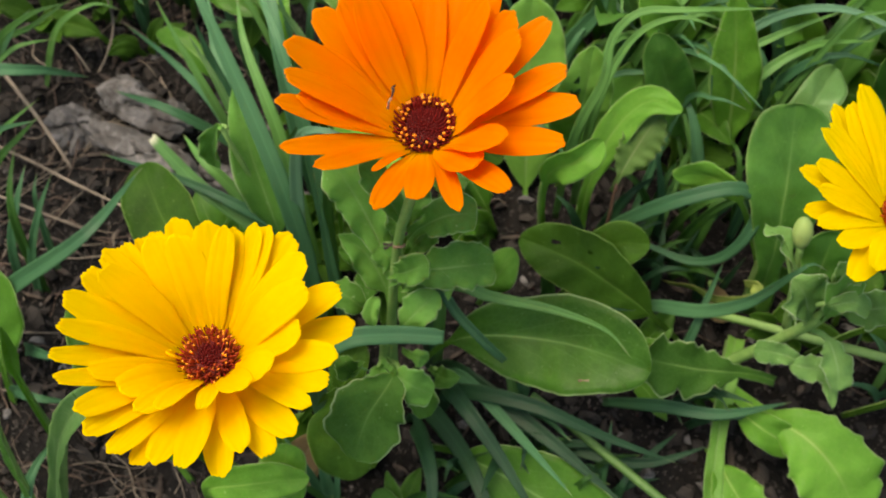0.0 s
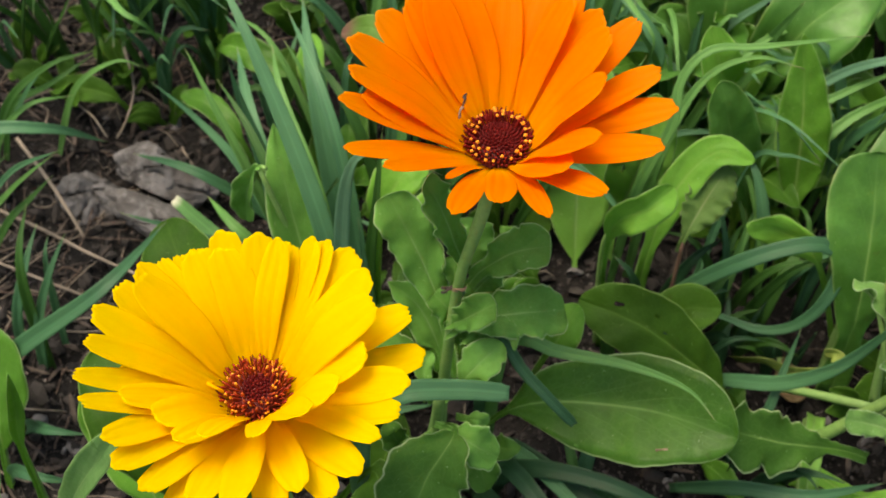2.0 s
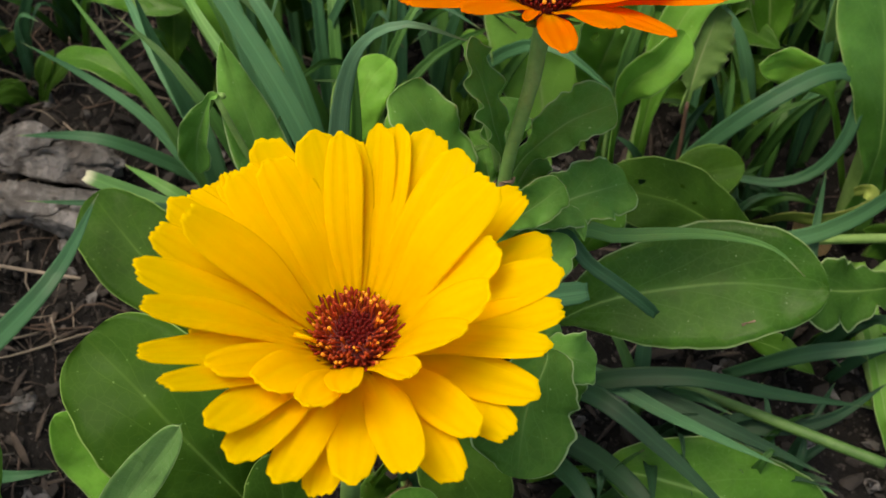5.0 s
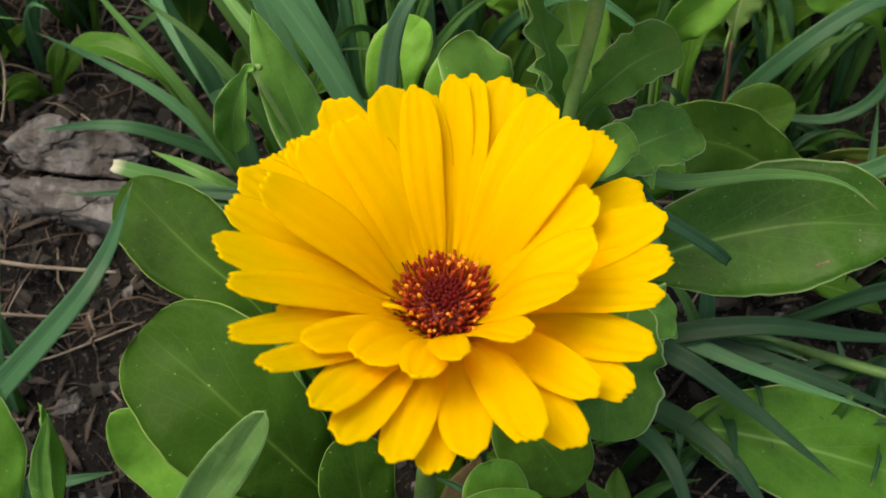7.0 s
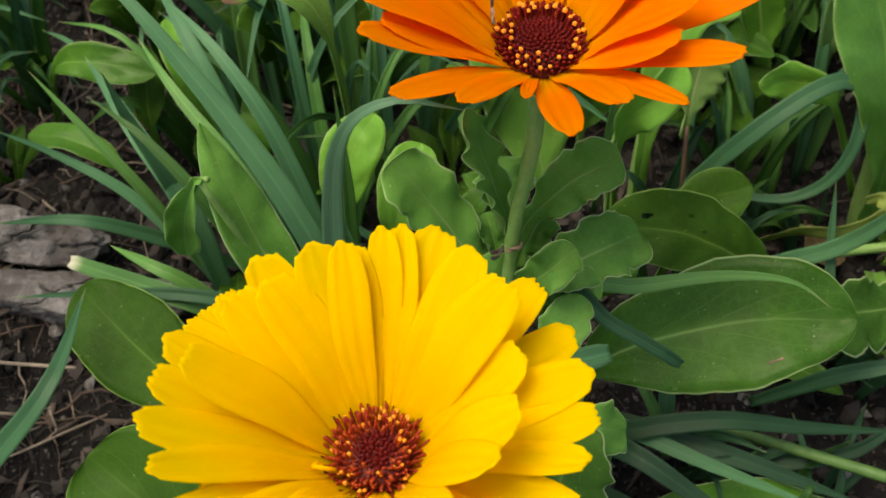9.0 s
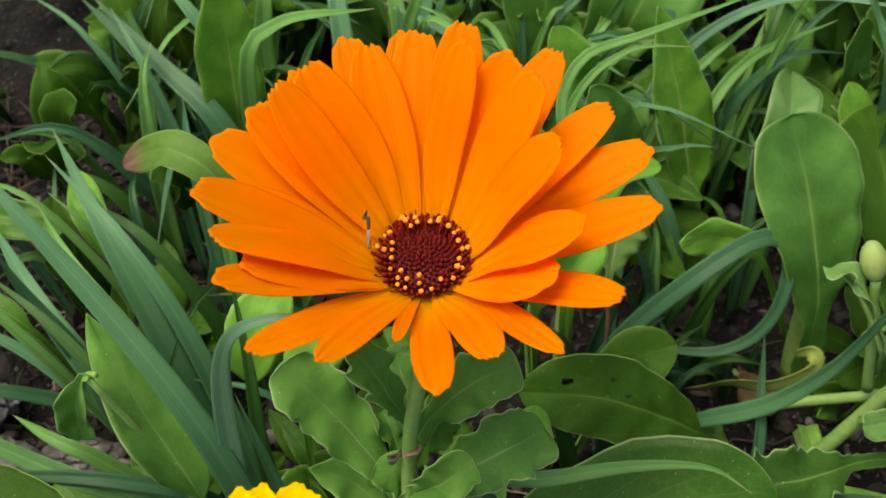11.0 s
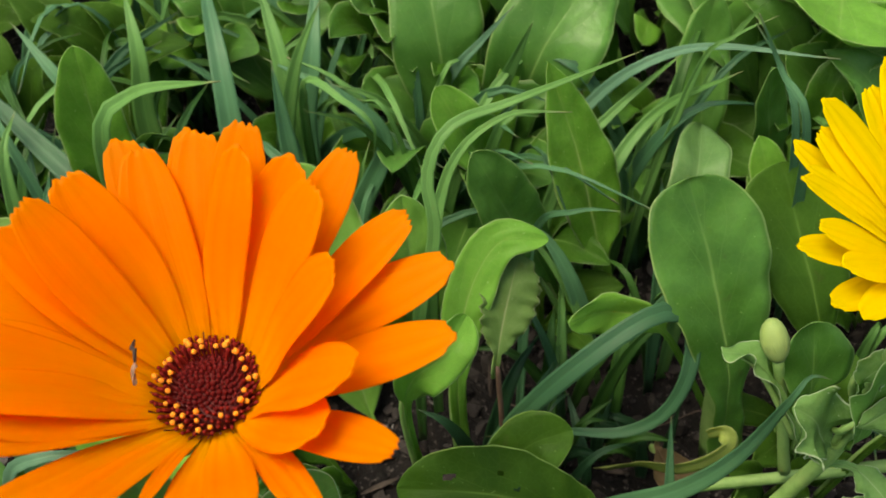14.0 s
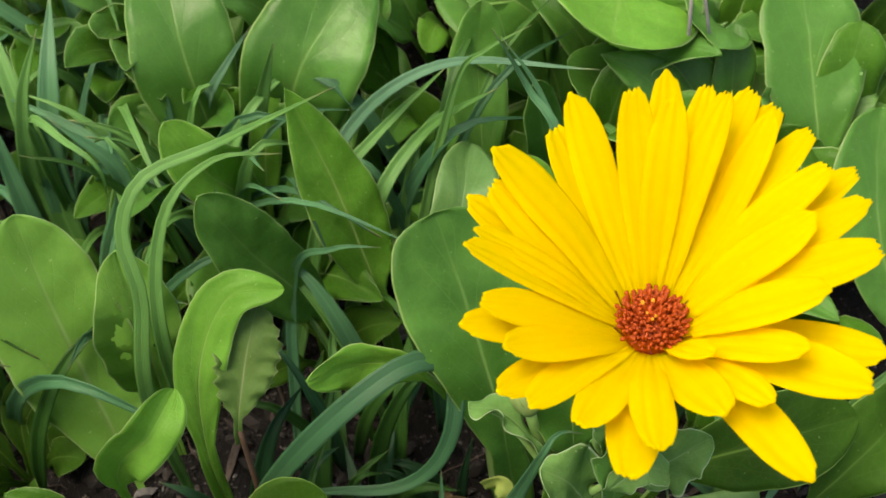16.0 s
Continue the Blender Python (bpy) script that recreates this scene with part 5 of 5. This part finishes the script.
grass(low_grass, [(-2.4, 104.3, 22), (7.6, 88.2, 32.5), (13.5, 74.6, 34.4), (17.4, 59.2, 26.4)], 5.6, GRASS_SHADED)
grass(low_grass, [(3.5, 118.8, 70), (15.7, 114.9, 74), (30.9, 111.4, 74), (43.2, 107.9, 70), (49.6, 102.6, 65)], 4.0, GRASS_PALE, channel=0.1, label="blade lying across a leaf")
grass(low_grass, [(-0.1, 117.6, 76), (7.8, 109, 75), (14.2, 103.6, 71), (18.5, 101.4, 66)], 3.0, GRASS, roll=(0, 20), channel=0.15, blunt=True, label="narrow green blade drooping over a leaf")
stalk("stem", low_grass, [(26.7, 105.7, 28.2), (44.4, 89.2, 31.6), (62, 72.5, 35.1)], [1.1, 1.2, 1.2], STEM_DARK)
right_grass = empty("grass_tuft", "long pale grass stalk and curled yellowing strap near the soil", "grass", "grass tufts")
stalk("stem", right_grass, [(62, 137.9, 18.5), (82.6, 131.6, 22.9), (101.9, 124.5, 26.1), (133.4, 114.7, 27.1)], [1.0, 1.2, 1.3, 1.4], STEM)
grass(right_grass, [(61.3, 136.2, 20), (74.7, 129.3, 32), (84.5, 126, 46), (91.5, 124.8, 66), (95.6, 126, 69.5), (99.8, 125, 67.3)], 4.2, GRASS_MID, channel=0.12, n=36)
grass(right_grass, [(68.6, 147.5, 12), (74.2, 141.2, 22), (79.8, 135.4, 27), (85.6, 133.4, 30), (89.7, 133.6, 33), (89.5, 136.4, 34), (86.9, 137.5, 33)], 4.6, STRAP, channel=0.1, up=(0, -1, 0.3), blunt=True, label="curled yellowing strap leaf", n=40)
grass(right_grass, [(47.8, 110.2, 10), (61.8, 104.1, 24.7), (77.7, 100, 29.7), (97.1, 103.7, 28.7)], 4.0)
grass(right_grass, [(63.4, 118.4, 8), (70.9, 122.9, 22.3), (76.9, 134.5, 31), (80.9, 142.4, 37.2)], 3.0)
back_grass = empty("grass_tuft", "dense upright grass blades behind the flowers", "grass", "grass tufts")
grass(back_grass, [(14.6, 229, 8), (18, 241.2, 39.4), (21.8, 257.8, 57.7), (26, 287.4, 64.3)], 6.2, GRASS_MID)
grass(back_grass, [(32.6, 229.7, 8), (35, 242.2, 38.2), (41.8, 249, 57.5), (50.2, 266.2, 67.5)], 6.8, GRASS_MID)
grass(back_grass, [(32.7, 225.7, 8), (33, 239.6, 31.9), (34.8, 249.2, 55.9), (36.3, 269.6, 69.8)], 6.2, GRASS_PALE)
grass(back_grass, [(35, 208.1, 8), (39.4, 216.2, 35.9), (48.8, 218.3, 57.5), (40.5, 227.8, 71.5)], 5.7, GRASS_MID)
grass(back_grass, [(-11.1, 214.6, 8), (-7.8, 223, 74.5), (1, 223.7, 87.9), (17.6, 205.9, 102)], 4.9, GRASS_PALE)
grass(back_grass, [(-1.5, 238.4, 8), (-4.8, 252.8, 44.4), (-12.3, 257.6, 63.1), (-19.5, 274.4, 71.8)], 5.9, GRASS_MID)
grass(back_grass, [(-13.4, 240, 8), (-19.2, 258.4, 37.1), (-26.4, 266.4, 46.1), (-38, 287.2, 55.2)], 6.2, GRASS)
grass(back_grass, [(-9.2, 222.5, 8), (-14.4, 233.8, 48.2), (-23.9, 252.4, 57.7), (-34.6, 274.9, 65)], 6.5, GRASS)
grass(back_grass, [(-38.5, 175.2, 8), (-41.5, 183.6, 41.8), (-45.8, 201.9, 66.6), (-50.2, 228.6, 72.1)], 5.9, GRASS_MID)
grass(back_grass, [(-56.3, 176.8, 8), (-58.1, 184, 43), (-63.7, 198.2, 55.5), (-70.1, 223.5, 57.1)], 5.7, GRASS_MID)
grass(back_grass, [(0.4, 246.4, 8), (0.9, 257.6, 42), (4.8, 261.9, 62.7), (6.6, 275.4, 71.6)], 6.5, GRASS_PALE)
grass(back_grass, [(26.7, 247.3, 14), (31.6, 241.9, 46), (37.2, 241, 66), (45.2, 242.1, 80)], 4.6, GRASS_PALE)
grass(back_grass, [(26.1, 224.5, 14), (28.1, 223.5, 42), (29.5, 229, 62), (30.8, 234.9, 74)], 5.6, GRASS_MID)
grass(back_grass, [(36.3, 235.8, 62), (42.1, 221.1, 70), (45.7, 213.8, 68), (44.4, 213, 58)], 2.6, GRASS_PALE)
grass(back_grass, [(61.1, 250, 14), (71.2, 236.3, 50), (76.5, 228.9, 66), (82.4, 224.4, 78)], 3.4, GRASS_BLUE)
grass(back_grass, [(78.5, 238.6, 14), (79.1, 228.7, 44), (81.8, 224.3, 60), (85.3, 220.3, 76)], 4.6, GRASS_PALE)


# ---- weathered stone and pebbles on the soil ----
def rock(name, parent, centre, dims, turn, seed, material=STONE, level=4, rough=0.16, label=""):
    """An irregular stone: a ball cut by flats and roughened at two scales (millimetres)."""
    rng = random.Random(seed)
    bm = bmesh.new()
    bmesh.ops.create_icosphere(bm, subdivisions=level, radius=1.0)
    cuts = [(Vector((rng.uniform(-1, 1), rng.uniform(-1, 1), rng.uniform(-0.6, 1))).normalized(), rng.uniform(0.5, 0.85)) for _ in range(9)]
    off = Vector((seed * 3.1, seed * 1.7, 0))
    spin = Matrix.Rotation(radians(turn), 4, "Z")
    for v in bm.verts:
        p = v.co.copy()
        for nrm, d in cuts:
            over = p.dot(nrm) - d
            if over > 0:
                p -= nrm * over * 0.97
        w = Vector((p.x * dims[0], p.y * dims[1], p.z * dims[2])) * (1.0 / (sum(dims) / 3))
        p *= 1 + rough * noise.noise(w * 1.7 + off) + rough * 0.6 * noise.noise(w * 4 + off) + rough * 0.35 * noise.noise(w * 10 + off)
        crease = abs(noise.noise(w * 1.1 + off * 2))
        p *= 1 - 0.30 * max(0.0, 1 - crease / 0.045)
        v.co = spin @ Vector((p.x * dims[0], p.y * dims[1], p.z * dims[2])) * 0.001
    for face in bm.faces:
        face.smooth = True
    me = bpy.data.meshes.new(name)
    bm.to_mesh(me)
    bm.free()
    me.materials.append(material)
    ob = new(name, me)
    ob.location = [c * 0.001 for c in centre]
    if parent is not None:
        ob.parent = parent
    if label:
        ob["label"] = label
    return ob


stone = empty("weathered_stone", "grey weathered cracked stone lying half buried in soil", "stone")
rock("slab", stone, (-94.5, 190.5, 16.5), (30, 10.5, 9), -22, 2, rough=0.11, level=5)
rock("plate", stone, (-99.5, 207, 20), (20, 10, 9.5), -30, 7, rough=0.12, level=5)
rock("lump", stone, (-119.3, 201.5, 15.5), (10, 10, 9), 30, 5, rough=0.15, level=5)
rock("shard", stone, (-71.8, 185.1, 13), (13, 6, 5), -16, 11, rough=0.25)
rock("flake", stone, (-84.3, 202.9, 18), (8, 5, 4), -40, 15, rough=0.3)
tagged(rock("stone_chip", None, (-103.7, 143.5, 9), (9, 3.2, 3.5), 5, 21, level=3), "pale flat stone chip on dark soil", "stone")
tagged(rock("stone_chip", None, (-110.7, 142.1, 14), (4, 3, 3), 40, 23, level=3), "small pale stone chip on dark soil", "stone")
tagged(rock("pebble", None, (-73.2, 173.8, 12), (5, 4, 3), 10, 25, level=3), "small pinkish grey pebble among grass", "stone")
tagged(rock("pebble", None, (-62.1, 180.5, 12), (4, 4, 3), 60, 26, level=3), "small pinkish grey pebble among grass", "stone")
tagged(rock("pebble", None, (-43.3, 174.9, 12), (5, 4, 4), 20, 27, level=3), "small grey pebble under grass", "stone")
tagged(rock("pebble", None, (108.1, 84.5, 8), (9, 7, 5), 20, 29, level=3), "dark grey gravelly pebble on soil", "stone")
tagged(rock("pebble", None, (59.5, 88.9, 9), (2.2, 2, 2), 20, 31, level=3), "tiny white pebble on soil", "stone")

# ---- small growth filling the gaps: seedlings and short grass ----
def clear(x, y, spots):
    return all((x - a) ** 2 + (y - b) ** 2 > r * r for a, b, r in spots)


BARE = [(-0.105, 0.185, 0.045), (-0.13, 0.15, 0.04), (-0.11, 0.13, 0.03), (0.075, 0.085, 0.022), (0.115, 0.075, 0.02), (-0.085, 0.215, 0.03), (0.078, 0.148, 0.014), (0.055, 0.155, 0.028), (0.085, 0.165, 0.02), (-0.05, 0.235, 0.02)]


def seedling(x, y, rng, height, big, shade=None):
    """A small rosette of spoon-shaped leaves."""
    z = ground_height(x, y) * 1000 - 1
    X, Y = x * 1000, y * 1000
    # rear left seedlings get darker leaf colours in place of an unlit gap's shade
    mat = rng.choice(([LEAF_BACK, LEAF_BACK, LEAF_MID, LEAF_LIGHT] if X > 20 else [LEAF, LEAF, LEAF_MID]) if Y > 200 else [LEAF, LEAF, LEAF_MID])
    mat = shade or mat
    plant = empty("seedling", rng.choice(["small green seedling with spoon-shaped leaves in the undergrowth", "young leafy seedling growing low among grass"]), "plant", "seedlings")
    for k in range(rng.randint(3, 5)):
        a = rng.uniform(0, 6.28)
        out, h = rng.uniform(10, 20) * big, height * rng.uniform(0.55, 1.0)
        dx, dy = math.cos(a), math.sin(a)
        pts = [(X, Y, z), (X + dx * out * 0.3, Y + dy * out * 0.3, z + h * 0.55), (X + dx * out * 0.7, Y + dy * out * 0.7, z + h * 0.9), (X + dx * out * 1.15, Y + dy * out * 1.15, z + h)]
        leaf(plant, pts, rng.uniform(6, 11) * big, mat, rng.choice(["oval", "lance", "lance"]), (rng.uniform(-15, 15), rng.uniform(-15, 15)), rng.uniform(0.08, 0.3), 0.5, 3, n=14, m=7, rib=False)


rng = random.Random(12)
for sx, sy, sh in ((-0.100, 0.232, 16), (-0.112, 0.243, 20), (-0.130, 0.236, 20), (-0.146, 0.250, 24), (-0.120, 0.262, 26), (-0.09, 0.262, 26)):
    seedling(sx, sy, rng, sh, 0.7, LEAF)
made = 0
while made < 170:
    x, y = rng.uniform(-0.07, 0.26), rng.uniform(0.06, 0.40)
    if not clear(x, y, BARE):
        continue
    if x < 0.0 and y < 0.13 and rng.random() < 0.6:
        continue
    if y < 0.12 and x > 0.015 and rng.random() < 0.9:
        continue
    far = y > 0.235 or x > 0.16
    seedling(x, y, rng, rng.uniform(26, 56) if far else rng.uniform(12, 30), rng.uniform(1.0, 1.6) if far else rng.uniform(0.7, 1.1))
    made += 1
for k in range(88):
    x, y = (rng.uniform(0.05, 0.25), rng.uniform(0.205, 0.38)) if k < 75 else (rng.uniform(0.135, 0.2), rng.uniform(0.165, 0.215))
    seedling(x, y, rng, rng.uniform(34, 60), rng.uniform(1.2, 1.8), rng.choice([LEAF_BACK, LEAF_MID, LEAF_BACK]))
made = 0
while made < 125:
    x, y = rng.uniform(-0.17, 0.24), rng.uniform(0.05, 0.40)
    dense = (x < 0.08 and y > 0.20) or y > 0.26
    if not clear(x, y, BARE) or (not dense and rng.random() < 0.62) or (x < -0.085 and y < 0.22 and rng.random() < 0.85):
        continue
    tuft = empty("grass_tuft", rng.choice(["short tuft of thin green grass", "thin bluish grass blades in the undergrowth"]), "grass", "short grass tufts")
    tall = rng.uniform(28, 58) if dense else rng.uniform(14, 34)
    z = ground_height(x, y) * 1000 - 1
    for k in range(rng.randint(4, 7)):
        a, reach_out = rng.uniform(0, 6.28), rng.uniform(0.25, 0.95) * tall
        dx, dy = math.cos(a), math.sin(a)
        X, Y = x * 1000 + rng.uniform(-4, 4), y * 1000 + rng.uniform(-4, 4)
        pts = [(X, Y, z), (X + dx * reach_out * 0.3, Y + dy * reach_out * 0.3, z + tall * 0.6), (X + dx * reach_out * 0.75, Y + dy * reach_out * 0.75, z + tall * 0.95), (X + dx * reach_out * 1.3, Y + dy * reach_out * 1.3, z + tall * rng.uniform(0.75, 1.1))]
        # left tufts use darker blades: the unlit gap's shade is in their colour
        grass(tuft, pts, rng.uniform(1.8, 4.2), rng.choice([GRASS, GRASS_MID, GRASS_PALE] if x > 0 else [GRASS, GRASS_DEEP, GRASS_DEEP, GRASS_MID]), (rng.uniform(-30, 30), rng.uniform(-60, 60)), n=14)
    made += 1

# fans of blades that fill the gaps between the plants
for bx, by, tall, lean, kinds in ((-36, 207, 56, 95, 5), (-60, 226, 40, 110, 5), (-20, 188, 56, 85, 8), (-30, 232, 60, 100, 9),
                                  (2, 186, 50, 95, 3), (52, 150, 30, 70, 7), (62, 150, 20, 40, 7), (78, 152, 18, 100, 6), (70, 162, 40, 80, 8), (86, 170, 46, 60, 8), (60, 205, 58, 85, 5), (100, 200, 56, 70, 9),
                                  (140, 170, 46, 60, 8), (-64, 120, 38, 120, 7), (34, 128, 30, 20, 6), (20, 92, 24, -30, 8), (44, 82, 22, -20, 8), (-2, 82, 26, -60, 7), (66, 110, 26, 10, 6)):
    tuft = empty("grass_tuft", "fan of thin dark green grass blades between the plants", "grass", "short grass tufts")
    for k in range(kinds):
        a = radians(lean + rng.uniform(-85, 85))
        X, Y = bx + rng.uniform(-9, 9), by + rng.uniform(-7, 7)
        z, h, r = ground_height(X / 1000, Y / 1000) * 1000 - 1, tall * rng.uniform(0.6, 1.1), tall * rng.uniform(0.3, 0.8)
        dx, dy = math.cos(a) * r, math.sin(a) * r
        # short fans use blades darkened to stand in for shade in the gaps
        grass(tuft, [(X, Y, z), (X + dx * 0.25, Y + dy * 0.25, z + h * 0.6), (X + dx * 0.65, Y + dy * 0.65, z + h * 0.95), (X + dx * 1.2, Y + dy * 1.2, z + h * rng.uniform(0.8, 1.1))],
              rng.uniform(2.2, 4.6), rng.choice([GRASS, GRASS_DEEP, GRASS_DEEP, GRASS_MID, GRASS_PALE] if tall > 36 else [GRASS_SHADED, GRASS_SHADED, GRASS_DEEP]), (rng.uniform(-25, 25), rng.uniform(-50, 50)), n=16)

# ---- litter: dry stalks, crumbs of soil and grit ----
def joined(name, pieces, material, label, category, sharp=False):
    verts, faces, k = [], [], 0
    for v, f in pieces:
        verts.extend(v)
        faces.extend(tuple(i + k for i in face) for face in f)
        k += len(v)
    ob = tagged(make(name, verts, faces, material), label, category, "", "stuff")
    if sharp:
        ob.data.polygons.foreach_set("use_smooth", [False] * len(ob.data.polygons))
    return ob


def lying(rng, x, y, length, radius, lift=2.0, sides=5, n=9):
    a = rng.uniform(0, 6.28)
    pts = []
    for k in range(5):
        px = x * 1000 + math.cos(a) * length * (k / 4 - 0.5) + rng.uniform(-0.06, 0.06) * length
        py = y * 1000 + math.sin(a) * length * (k / 4 - 0.5) + rng.uniform(-0.06, 0.06) * length
        pts.append((px, py, ground_height(px / 1000, py / 1000) * 1000 + rng.uniform(0.3, lift)))
    return tube(mm(pts), [radius * 0.001, radius * 0.0012, radius * 0.0007], sides, n)


pale, dark = [], []
for k in range(900):
    x, y = rng.uniform(-0.19, 0.16), rng.uniform(0.05, 0.30)
    if x > -0.06 and rng.random() < 0.88:
        continue
    (pale if rng.random() < 0.55 else dark).append(lying(rng, x, y, rng.uniform(5, 34), rng.uniform(0.10, 0.30), 4.0))
fibres = []
for k in range(1500):
    x, y = rng.uniform(-0.19, 0.02), rng.uniform(0.05, 0.27)
    if x > -0.06 and rng.random() < 0.6:
        continue
    fibres.append(lying(rng, x, y, rng.uniform(3, 13), rng.uniform(0.05, 0.16), 1.6, 4, 5))
bits = []
for k in range(950):
    x, y = rng.uniform(-0.19, 0.14), rng.uniform(0.06, 0.30)
    if x > -0.05 and rng.random() < 0.5:
        continue
    a, L, W = rng.uniform(0, 6.28), rng.uniform(1.5, 6.5), rng.uniform(0.7, 2.2)
    z = ground_height(x, y) * 1000 + rng.uniform(0.3, 1.6)
    dx, dy = math.cos(a) * L, math.sin(a) * L
    v, f, _ = ribbon(mm([(x * 1000 - dx, y * 1000 - dy, z - rng.uniform(-1, 1)), (x * 1000, y * 1000, z + 0.4), (x * 1000 + dx, y * 1000 + dy, z + rng.uniform(-1, 1.5))]),
                     lambda q: W * 0.0005 * (0.35 + 0.65 * np.sin(np.pi * q)), 5, 3, (rng.uniform(-0.5, 0.5), rng.uniform(-0.5, 0.5), 1), (0, rng.uniform(-60, 60)), 0.2)
    bits.append((v, f))
joined("leaf_litter", bits, BARK, "shredded brown leaf and bark litter on soil", "litter")
joined("dry_stalks", pale, STRAW, "dry straw-coloured grass stalks scattered on soil", "litter")
joined("plant_fibres", fibres, BARK, "fine rotting plant fibres matted on soil", "litter")
joined("dark_twigs", dark, TWIG, "thin dark rotting stalks scattered on soil", "litter")
for pts, r in (([(-110.8, 243.4, 36.1), (-108.1, 234.1, 27.9), (-110.3, 224.6, 23.2), (-111.3, 216.7, 25)], 0.4), ([(-143.7, 191, 24), (-126.7, 182.9, 23.8), (-112.7, 176.3, 21.2), (-92.7, 165.7, 23.4)], 0.6),
               ([(-127.1, 233, 21.4), (-119, 222.8, 27.3), (-114.2, 216.6, 25.1)], 0.35), ([(-138.4, 210.7, 32), (-126.6, 196.7, 27.8), (-116.7, 183.6, 19.2)], 0.7), ([(-148.5, 177, 22.4), (-128.8, 169, 21.8), (-108.3, 161.8, 18.8)], 0.5)):
    twig = make("dry_stalk", *tube(mm(pts), [r * 0.001, r * 0.0009, r * 0.0007], 6, 14), STRAW)
    tagged(twig, "long thin dry grass stalk lying on soil", "litter", "dry stalks")

for pts, r in (([(165.7, 197.8, 74), (163.6, 193.8, 66), (165.2, 195.2, 54), (171.8, 203.8, 30)], 0.42), ([(167.4, 196.8, 74), (167.5, 193.4, 66), (170.1, 194.0, 56), (180.2, 202.1, 30)], 0.36)):
    twig = make("dry_stalk", *tube(mm(pts), [r * 0.001, r * 0.0011, r * 0.0009], 6, 12), DEAD_STALK)
    tagged(twig, "grey dead stalk standing among broad leaves", "litter", "dry stalks")

crumbs, grit = [], []
shapes = []
for k in range(6):
    bm = bmesh.new()
    bmesh.ops.create_icosphere(bm, subdivisions=1, radius=1.0)
    vs = np.array([Vector((v.co.x * (1 + 0.7 * (k % 3) / 2), v.co.y, v.co.z * 0.7)) * (1 + 1.1 * noise.noise(v.co * 2.3 + Vector((k * 5, 0, 0)))) for v in bm.verts])
    bm.verts.ensure_lookup_table()
    shapes.append((vs, [tuple(v.index for v in face.verts) for face in bm.faces]))
    bm.free()
nrng = np.random.default_rng(4)
for k in range(9000):
    x, y = nrng.uniform(-0.19, 0.17), nrng.uniform(0.04, 0.30)
    vs, f = shapes[k % 6]
    size = 0.0004 + 0.0022 * nrng.random() ** 3.5
    q = Euler(nrng.uniform(0, 6, 3)).to_matrix()
    pts = vs @ np.array(q).T * size * np.array([1, 1, 0.8]) + (x, y, ground_height(x, y) + size * 0.35)
    (grit if nrng.random() < 0.08 else crumbs).append((pts, f))
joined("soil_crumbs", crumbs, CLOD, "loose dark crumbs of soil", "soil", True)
joined("grit", grit, STONE, "pale grit and tiny stones on soil", "gravel", True)


# ---- small dry bits ----
def husk(points, width, label, material=HUSK):
    verts, faces, uv = ribbon(mm(points), lambda v: width * 0.0005 * (0.4 + 0.6 * np.sin(np.pi * v)) * (1 + 0.3 * np.sin(17 * v)), 14, 5, (0.3, -0.5, 0.8), (0, 150), 0.3, 0, (0.0003, 3, 1))
    tagged(make("dry_husk", verts, faces, material, None, uv), label, "plant litter", "dry husks")


husk([(-6.2, 129.8, 135.1), (-5.8, 131.2, 135.7), (-5.5, 132.4, 135.3)], 0.8, "shrivelled brown husk caught among orange petals")
husk([(-5.5, 132.4, 135.5), (-4.9, 133.7, 136.3), (-5.3, 134.5, 135.5), (-4.7, 135.3, 135.8)], 0.5, "thin dark husk caught among orange petals", BARK)
husk([(37.1, 99.6, 56.9), (39.1, 99.4, 57.3), (41.5, 100.2, 57.7)], 1.0, "tiny pale husk lying on a leaf")
husk([(-7.9, 120.3, 91.4), (-6.8, 119.4, 92.6), (-5.4, 119.9, 91.8)], 1.2, "withered brown scales at a stem joint")
husk([(-7.5, 120.9, 92.4), (-6.2, 119.8, 91.2), (-4.9, 120.6, 92.2)], 1.0, "withered brown scales at a stem joint")
for k in range(3):
    hx, hy, hz = -7.6 + rng.uniform(-2.5, 2.5), 122.3 + rng.uniform(-1.5, 1), 90.2 + rng.uniform(-1, 1.5)
    husk([(hx - 1.2, hy + rng.uniform(-1, 1), hz + rng.uniform(-1, 1)), (hx, hy - 0.6, hz + 0.6), (hx + 1.3, hy + rng.uniform(-1, 1), hz + rng.uniform(-1, 1.5))], 1.1, "withered brown scales at a stem joint", BARK)
leaf(right_grass, [(84.6, 149.9, 8), (82.7, 146.6, 12), (83.8, 141.5, 9.5), (85.5, 135.1, 10.1)], 9, LEAF_DEAD, "oval", label="brown dead leaf on soil")
